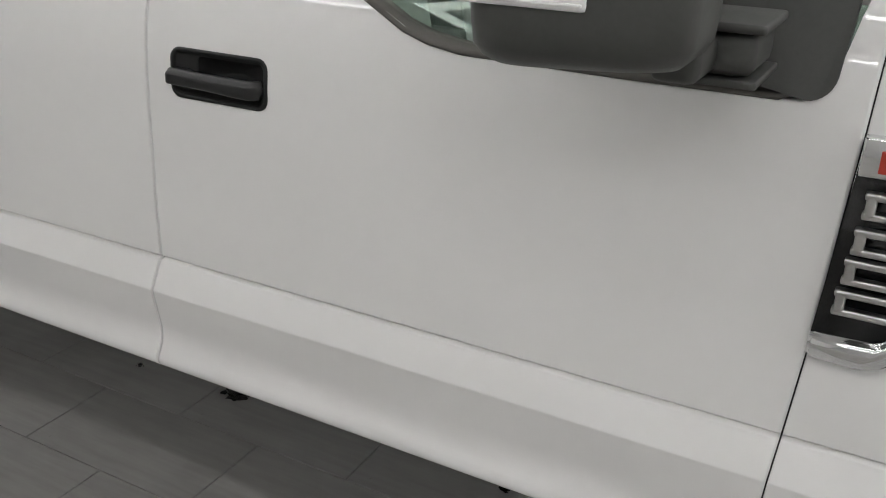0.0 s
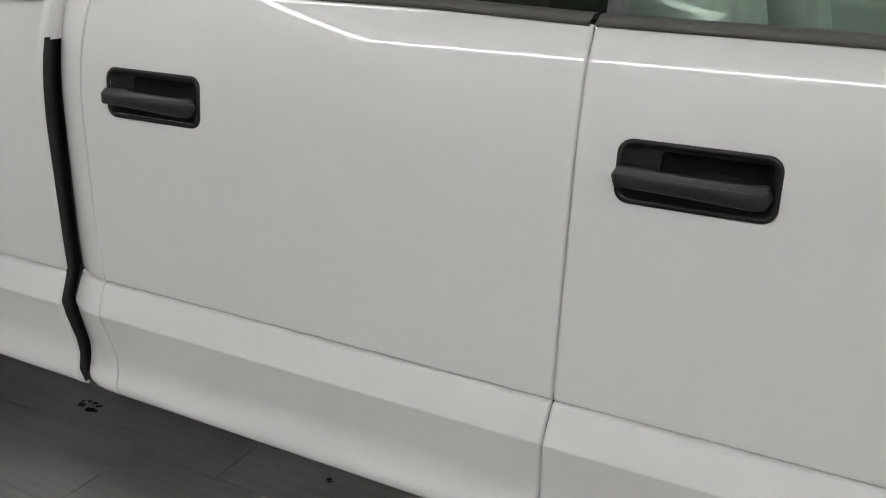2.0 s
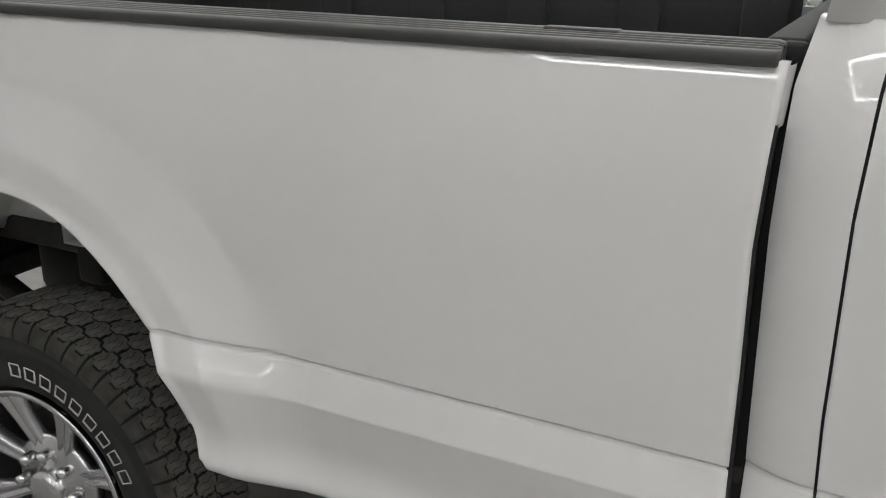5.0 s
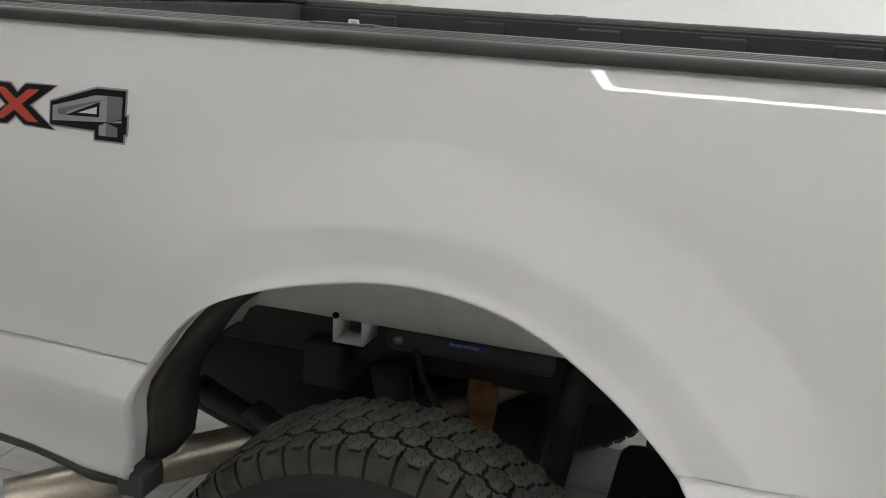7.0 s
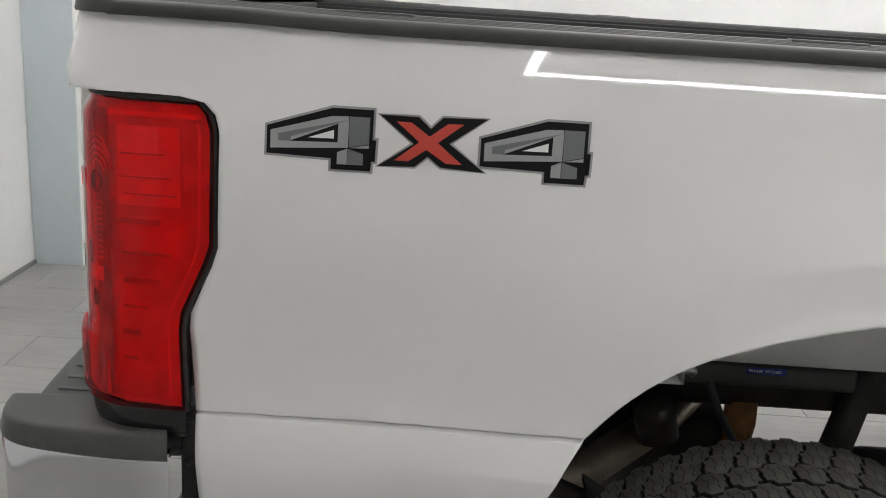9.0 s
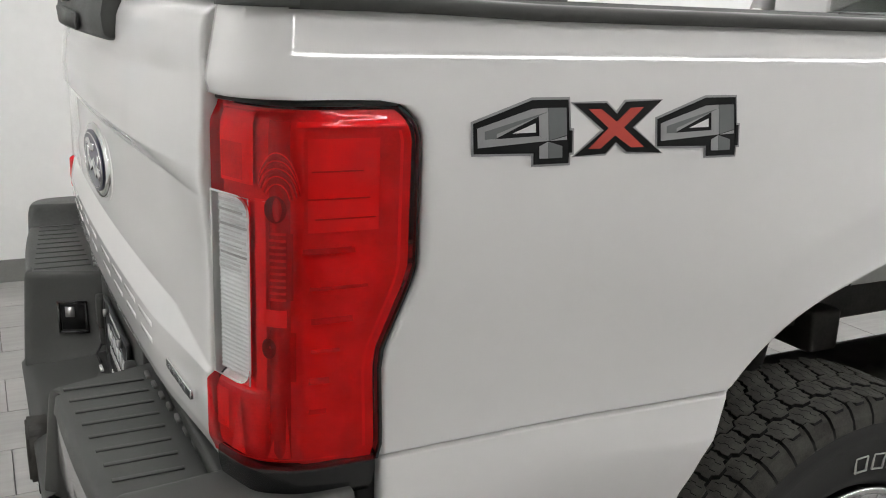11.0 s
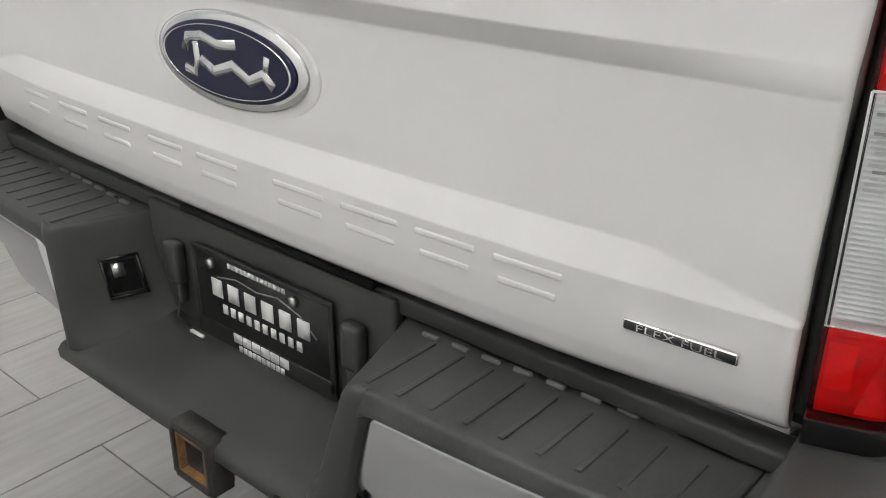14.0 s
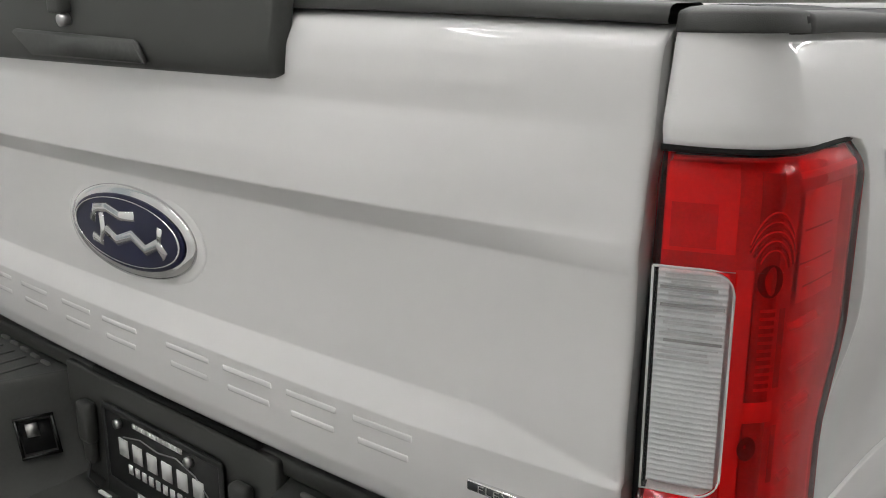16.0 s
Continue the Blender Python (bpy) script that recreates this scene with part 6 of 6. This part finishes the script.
def handle(hole, parent, flip):
    x0, x1, z0, z1 = hole
    cx, cz, w, h = (x0 + x1) / 2, (z0 + z1) / 2, x1 - x0, z1 - z0
    sy = lambda y: 2 * YC - y if flip else y
    surf = lambda u, v, d: (cx + u, sy(base_y(cz + v) - d), cz + v)
    b1 = ring(round_rect(w + 0.009, h + 0.009, 0.019), round_rect(w - 0.005, h - 0.005, 0.014), -0.003, 0.0022, surf)
    part("handle_bezel", b1, M_POCKET, parent, "black plastic bezel")
    # shallow backing with a deep finger well behind the grip
    well = (-0.24 * w, 0.5 * w - 0.007, -0.012, 0.5 * h - 0.008)
    wc, wv, ww, wh = (well[0] + well[1]) / 2, (well[2] + well[3]) / 2, well[1] - well[0], well[3] - well[2]
    outer, inner = round_rect(w - 0.003, h - 0.003, 0.015), round_rect(ww, wh, 0.006)
    hole_ = [(u + wc, v + wv) for u, v in inner]
    rows = [[surf(u, v, 0.0) for u, v in outer], [surf(u * 0.985, v * 0.97, -0.0045) for u, v in outer], [surf(u, v, -0.0055) for u, v in hole_]]
    part("handle_backing", fix(grid_bm(rows, close_u=True), 0.00005), M_POCKET, parent)
    rows = [[surf(u, v, -0.0055) for u, v in hole_], [surf(wc + (u - wc) * 0.97, wv + (v - wv) * 0.95, -0.026) for u, v in hole_], [surf(wc + (u - wc) * 0.001, wv, -0.028) for u, v in hole_]]
    part("finger_well", fix(grid_bm(rows, close_u=True), 0.00001), M_SOOT_HOLLOW, parent)
    rows = []
    n = 30
    for k in range(n + 1):
        t = k / n
        u = -w / 2 - 0.0075 + (w + 0.004) * t
        e = min(1.0, math.sqrt(min(t, 1 - t) * 60 + 0.02)) if min(t, 1 - t) < 0.02 else 1.0
        front = 0.0185 + 0.0045 * math.sin(math.pi * t) - 0.010 * step(0.90, 1.0, t)
        back = -0.004 + 0.009 * step(0.22, 0.30, t) * step(0.93, 0.86, t)
        top, low = 0.0075 - 0.0015 * t, -0.0185 - 0.0055 * step(0.35, 1.0, t)
        sec = [(top - 0.003, back), (top, back + 0.003), (top, front - 0.010), (top - 0.001, front - 0.0075), (top - 0.0065, front - 0.0010), (top - 0.0085, front), (low + 0.004, front - 0.001), (low + 0.001, front - 0.0035), (low, front - 0.008), (low + 0.002, back + 0.002), (low + 0.004, back)]
        vm, dm = (top + low) / 2, (front + back) / 2
        rows.append([surf(u, vm + (v - vm) * e, dm + (d - dm) * e) for v, d in sec])
    bm = grid_bm(rows, close_u=True)
    bm.verts.ensure_lookup_table()
    m_ = len(rows[0])
    bm.faces.new([bm.verts[i] for i in range(m_)])
    bm.faces.new([bm.verts[len(bm.verts) - m_ + i] for i in range(m_)])
    part("pull_grip", fix(bm), M_HANDLE, parent, "black plastic pull grip")


handle(HFS, front_door, False)
handle(HRS, rear_door, False)

# ---- 4x4 marking on the bed side ----
FOUR_OUT = [(0.0, 0.33), (0.614, 0.0), (1.005, 0.0), (1.005, 0.46), (1.04, 0.465), (1.035, 0.825), (1.0, 0.83), (0.995, 0.985), (0.605, 0.985), (0.605, 0.815), (0.0, 0.79)]
FOUR_HOLE = [(0.394, 0.494), (0.634, 0.353), (0.634, 0.489)]


def grow(pts, d):
    """An outline moved outwards by d."""
    n = len(pts)
    area = sum(pts[i][0] * pts[(i + 1) % n][1] - pts[(i + 1) % n][0] * pts[i][1] for i in range(n))
    sg = 1 if area > 0 else -1
    out = []
    for i in range(n):
        p0, p1, p2 = Vector(pts[i - 1]), Vector(pts[i]), Vector(pts[(i + 1) % n])
        a, c = (p1 - p0).normalized(), (p2 - p1).normalized()
        na, nc = Vector((a.y, -a.x)) * sg, Vector((c.y, -c.x)) * sg
        m = na + nc
        k = d / max(0.45, m.length_squared / 2)
        out.append(tuple(p1 + m * k))
    return out


def decal(name, pts, x0, z0, sx, sz, lift, material, parent):
    """A thin flat shape on the bed side; v runs downwards."""
    bm = add_prism(bmesh.new(), pts, 0.0004, lambda u, v, w: (x0 + u * sx, bed_surf(x0 + u * sx, z0 - v * sz) - lift - w, z0 - v * sz))
    bmesh.ops.triangulate(bm, faces=[f for f in bm.faces if len(f.verts) > 4])
    return part(name, fix(bm), material, parent, smooth=False)


def star_decal(name, pts, x0, z0, lift, material, parent):
    """As decal(), for an outline that can all be seen from its middle."""
    cu, cv = sum(p[0] for p in pts) / len(pts), sum(p[1] for p in pts) / len(pts)
    place = lambda u, v, w: (x0 + u, bed_surf(x0 + u, z0 - v) - lift - w, z0 - v)
    bm = bmesh.new()
    c = bm.verts.new(place(cu, cv, 0.0004))
    a = [bm.verts.new(place(u, v, 0.0004)) for u, v in pts]
    d = [bm.verts.new(place(u, v, -0.0008)) for u, v in pts]
    for i in range(len(pts)):
        j = (i + 1) % len(pts)
        bm.faces.new((c, a[i], a[j]))
        bm.faces.new((a[i], d[i], d[j], a[j]))
    return part(name, fix(bm), material, parent, smooth=False)


def four(x0, z0, sx, sz, parent):
    pts = lambda p: [(u * sx, v * sz) for u, v in p]
    decal("mark_outline", grow(pts(FOUR_OUT), 0.0016), x0, z0, 1, 1, 0.0012, M_DEC_GREY, parent)
    decal("mark_shape", grow(pts(FOUR_OUT), -0.0012), x0, z0, 1, 1, 0.0020, M_DEC_BLACK, parent)
    for p, material in (
        (((0.043, 0.41), (0.609, 0.143), (0.766, 0.133), (0.766, 0.188), (0.114, 0.454), (0.114, 0.572), (0.046, 0.687)), M_DEC_GREY),
        (((0.116, 0.456), (0.757, 0.191), (0.671, 0.248), (0.234, 0.495), (0.234, 0.563), (0.116, 0.570)), M_DEC_MID),
        (((0.046, 0.690), (0.114, 0.574), (0.671, 0.543), (0.769, 0.619)), M_DEC_GREY),
        (((0.671, 0.250), (0.769, 0.190), (0.769, 0.617), (0.671, 0.541)), M_DEC_GREY),
        (((0.772, 0.133), (0.965, 0.133), (0.965, 0.542), (0.777, 0.615)), M_DEC_MID),
        (((0.780, 0.623), (0.965, 0.556), (0.965, 0.612)), M_DEC_GREY),
        (((0.671, 0.698), (0.763, 0.632), (0.764, 0.883), (0.671, 0.879)), M_DEC_GREY),
        (((0.767, 0.632), (0.915, 0.706), (0.915, 0.879), (0.768, 0.883)), M_DEC_MID),
    ):
        decal("mark_facet", pts(p), x0, z0, 1, 1, 0.0028, material, parent)
    decal("mark_window", pts(FOUR_HOLE), x0, z0, 1, 1, 0.0028, M_PAINT, parent)


def cross(x0, z0, sx, sz, parent):
    out = [(0.0, 0.0), (0.372, -0.009), (0.476, 0.188), (0.578, -0.027), (0.999, -0.034), (0.669, 0.484), (0.991, 1.006), (0.578, 0.973), (0.462, 0.785), (0.352, 0.989), (0.0, 1.0), (0.311, 0.525)]
    p = [(u * sx, v * sz) for u, v in out]
    star_decal("mark_outline", grow(p, 0.0008), x0, z0, 0.0010, M_DEC_GREY, parent)
    star_decal("mark_shape", grow(p, -0.0016), x0, z0, 0.0018, M_DEC_BLACK, parent)
    red = [(0.173, 0.122), (0.303, 0.125), (0.471, 0.371), (0.628, 0.114), (0.771, 0.103), (0.545, 0.480), (0.771, 0.865), (0.628, 0.864), (0.449, 0.621), (0.289, 0.862), (0.165, 0.857), (0.380, 0.484)]
    star_decal("mark_red", [(u * sx, v * sz) for u, v in red], x0, z0, 0.0026, M_DEC_RED, parent)


four(0.2995, 1.3115, 0.132, 0.078, bed_side)
cross(0.436, 1.3065, 0.138, 0.0638, bed_side)
four(0.563, 1.3115, 0.133, 0.078, bed_side)

# ---- mirror at the front door ----


def mirror_shell():
    """The housing: a tall rounded box, fuller below."""
    rows = []
    for z, sx, sy, dx in ((1.402, 0.080, 0.03, 0.0), (1.406, 0.094, 0.05, 0.0), (1.415, 0.103, 0.072, 0.0), (1.428, 0.110, 0.085, 0.0), (1.45, 0.112, 0.09, 0.0), (1.50, 0.113, 0.092, 0.0), (1.62, 0.113, 0.09, 0.0), (1.72, 0.110, 0.085, 0.0), (1.76, 0.09, 0.06, 0.0), (1.768, 0.06, 0.03, 0.0)):
        rows.append([(MX + dx + u * 2 * sx, MY + v * 2 * sy, z + 0.006 * u * 2) for u, v in round_rect(1.0, 1.0, 0.30, 6)])
    bm = grid_bm(rows, close_u=True)
    bm.verts.ensure_lookup_table()
    n = len(rows[0])
    bm.faces.new([bm.verts[i] for i in range(n)])
    bm.faces.new([bm.verts[len(bm.verts) - n + i] for i in range(n)])
    return fix(bm)


MX, MY = 4.295, -0.215
mirror = part("door_mirror", mirror_shell(), M_PLASTIC, truck, "large black towing mirror with a clear marker lamp")
part("mirror_glass", box((MX - 0.114, MY, 1.60), (0.006, 0.13, 0.24), 0.002), M_BRIGHT, mirror)
b = box((MX - 0.043, MY - 0.089, 1.487), (0.135, 0.012, 0.040), 0.006)
part("marker_lamp", b, M_SILVER_IN, mirror, "clear ribbed marker lamp")
for k in range(4):
    part("marker_rib", box((MX - 0.043, MY - 0.0955, 1.474 + 0.009 * k), (0.128, 0.003, 0.003), 0.001), M_SILVER_IN, mirror)
b = box((4.372, -0.125, 1.407), (0.05, 0.14, 0.042), 0.014, seg=3)
add_box(b, (4.402, -0.070, 1.407), (0.066, 0.11, 0.046), 0.016, seg=3)
add_box(b, (4.404, -0.070, 1.379), (0.074, 0.12, 0.008), 0.003)
add_box(b, (4.404, -0.070, 1.436), (0.080, 0.12, 0.010), 0.004)
add_box(b, (4.372, -0.10, 1.50), (0.05, 0.16, 0.05), 0.014)
part("mirror_arm", b, M_PLASTIC, mirror)
corner = [(4.472 + 0.030 * math.sin(radians(q)), 1.366 - 0.030 * math.cos(radians(q))) for q in range(0, 96, 12)]
b = add_prism(bmesh.new(), [(4.35, 1.356), (4.424, 1.345)] + corner + [(4.508, 1.46), (4.50, 1.60), (4.33, 1.60), (4.28, 1.42), (4.30, 1.37)], 0.022, lambda u, v, w: (u, base_y(min(v, 1.6)) + 0.012 - w, v))
bmesh.ops.triangulate(b, faces=[f for f in b.faces if len(f.verts) > 4])
part("mirror_base", fix(b), M_PLASTIC, mirror, smooth=False)

# ---- fender badge behind the front wheel ----
badge = part("fender_badge", fix(add_prism(bmesh.new(), [(4.528, 1.060), (4.544, 1.30), (4.748, 1.30), (4.748, 1.14), (4.648, 1.10), (4.608, 1.062)], 0.010, lambda u, v, w: (u, base_y(v) - 0.001 - w, v))), M_GLOSSBLACK, truck, "black and chrome fender badge")
b = fix(add_prism(bmesh.new(), [(4.526, 1.030), (4.528, 1.062), (4.603, 1.064), (4.648, 1.105), (4.748, 1.145), (4.748, 1.115), (4.660, 1.078), (4.616, 1.036), (4.588, 1.026)], 0.020, lambda u, v, w: (u, base_y(v) - 0.001 - w, v)))
bmesh.ops.bevel(b, geom=b.edges[:], offset=0.004, segments=2, affect="EDGES")
part("badge_trim", b, M_BRIGHT, badge)
b = box((4.643, base_y(1.285) - 0.010, 1.286), (0.20, 0.018, 0.048), 0.004)
part("badge_trim", b, M_BRIGHT, badge)
part("badge_red", box((4.653, base_y(1.285) - 0.020, 1.283), (0.18, 0.003, 0.026), 0.001), M_DEC_RED, badge)
for i, z in enumerate((1.232, 1.188, 1.150, 1.110)):
    x0 = 4.556 - 0.0035 * i
    bm = bmesh.new()
    y = base_y(z) - 0.017
    add_box(bm, (x0 + 0.045, y, z + 0.012), (0.09, 0.014, 0.009), 0.003)
    add_box(bm, (x0 + 0.045, y, z - 0.012), (0.09, 0.014, 0.009), 0.003)
    add_box(bm, (x0 + 0.008, y, z), (0.012, 0.014, 0.030), 0.003)
    part("badge_sign", bm, M_STEEL, badge, "raised silver sign")

# ---- the door in the far wall, skirting and small fittings ----
door = tagged(part("door_1", box(((DX0 + DX1) / 2, ROOM[3] + 0.05, DH / 2), (DX1 - DX0 - 0.10, 0.045, DH - 0.06), 0.004), M_DOOR), "white steel door with a lever handle and a small window", "door", kind="structure")
b = bmesh.new()
for x in (DX0 + 0.025, DX1 - 0.025):
    add_box(b, (x, ROOM[3] + 0.03, DH / 2), (0.05, 0.14, DH), 0.004)
add_box(b, ((DX0 + DX1) / 2, ROOM[3] + 0.03, DH - 0.025), (DX1 - DX0 - 0.10, 0.14, 0.05), 0.004)
part("door_frame", b, M_DOOR, door)
b = box((DX0 + 0.12, ROOM[3] + 0.018, 1.02), (0.055, 0.012, 0.10), 0.004)
add_tube(b, [(DX0 + 0.12, ROOM[3] + 0.015, 1.03), (DX0 + 0.12, ROOM[3] - 0.045, 1.03), (DX0 + 0.20, ROOM[3] - 0.05, 1.03), (DX0 + 0.25, ROOM[3] - 0.045, 1.03)], 0.010, 10)
part("door_handle", b, M_STEEL, door)
part("door_window", box((DX0 + 0.36, ROOM[3] + 0.026, 1.50), (0.34, 0.008, 0.60), 0.002), M_WALL_BLUE, door)
b = box(((DX1 + ROOM[1]) / 2, ROOM[3] - 0.006, 0.06), (ROOM[1] - DX1, 0.012, 0.12), 0.003)
tagged(part("baseboard", b, M_GREYBASE), "dark grey wall base", "baseboard", kind="structure")
b = box((ROOM[0] + 0.006, (ROOM[2] + 3.36) / 2, 0.012), (0.012, 3.36 - ROOM[2], 0.024), 0.003)
tagged(part("baseboard", b, M_GREYBASE), "thin dark seal along the wall's foot", "baseboard", kind="structure")

# ---- dirt spots and drips on the floor ----
random.seed(3)


def splat(cx, cy, r):
    bm = bmesh.new()
    for k in range(9):
        a, d = random.uniform(0, 6.28), random.uniform(0, r)
        rr = random.uniform(0.15, 0.5) * r * (1.2 - d / r)
        pts = []
        for i in range(14):
            an = 2 * math.pi * i / 14
            q = rr * random.uniform(0.6, 1.2)
            pts.append((cx + d * math.cos(a) + q * math.cos(an) * 1.3, cy + d * math.sin(a) * 0.8 + q * math.sin(an)))
        z = 0.0052 + 0.0004 * k
        c = bm.verts.new((cx + d * math.cos(a), cy + d * math.sin(a) * 0.8, z + 0.0004))
        vs = [bm.verts.new((x, y, z)) for x, y in pts]
        for i in range(14):
            bm.faces.new((c, vs[i], vs[(i + 1) % 14]))
    return bm


for x, y, r in ((1.62, 0.66, 0.05), (2.92, 0.74, 0.07), (1.01, 0.66, 0.06), (0.80, 0.74, 0.03), (3.72, 0.80, 0.05), (0.62, 0.75, 0.07), (0.55, 0.52, 0.035), (0.42, 0.66, 0.02), (2.55, 0.70, 0.02), (1.12, 0.60, 0.02), (3.86, 0.74, 0.03)):
    tagged(part("dirt_spot", splat(x, y, r), M_WATER, None), "dark damp dirt spot dried on the floor tile", "dirt", "dirt spots", kind="stuff")

# ---- floor tiles, last ----
tile_bm = box((0, 0, 0), (TILE_X - 0.003, TILE_Y - 0.003, 0.010), 0.0012, seg=1)
TILE_ME = mesh_of(tile_bm, M_TILE, "tile")
rest = bmesh.new()
j0, j1 = int((ROOM[2] - 1.163) / TILE_Y) - 1, int((ROOM[3] - 1.163) / TILE_Y) + 1
for j in range(j0, j1):
    y = 1.163 + TILE_Y * (j + 0.5)
    off = 0.115 + (0.0 if j % 2 else TILE_X / 2)
    for i in range(-4, 15):
        x = off + TILE_X * (i + 0.5)
        if not (ROOM[0] - 0.2 < x < ROOM[1] and ROOM[2] - 0.1 < y < ROOM[3] + 0.1):
            continue
        if -1.6 < x < 4.2 and -0.2 < y < 4.1:
            ob = new("tile", TILE_ME)
            ob.parent = floor
            ob.matrix_basis = Matrix.Translation((x, y, 0.0))
        else:
            tmp = TILE_ME.copy()
            tmp.transform(Matrix.Translation((x, y, 0.0)))
            rest.from_mesh(tmp)
            bpy.data.meshes.remove(tmp)
part("tiles", rest, M_TILE, floor, smooth=False)["kind"] = "stuff"
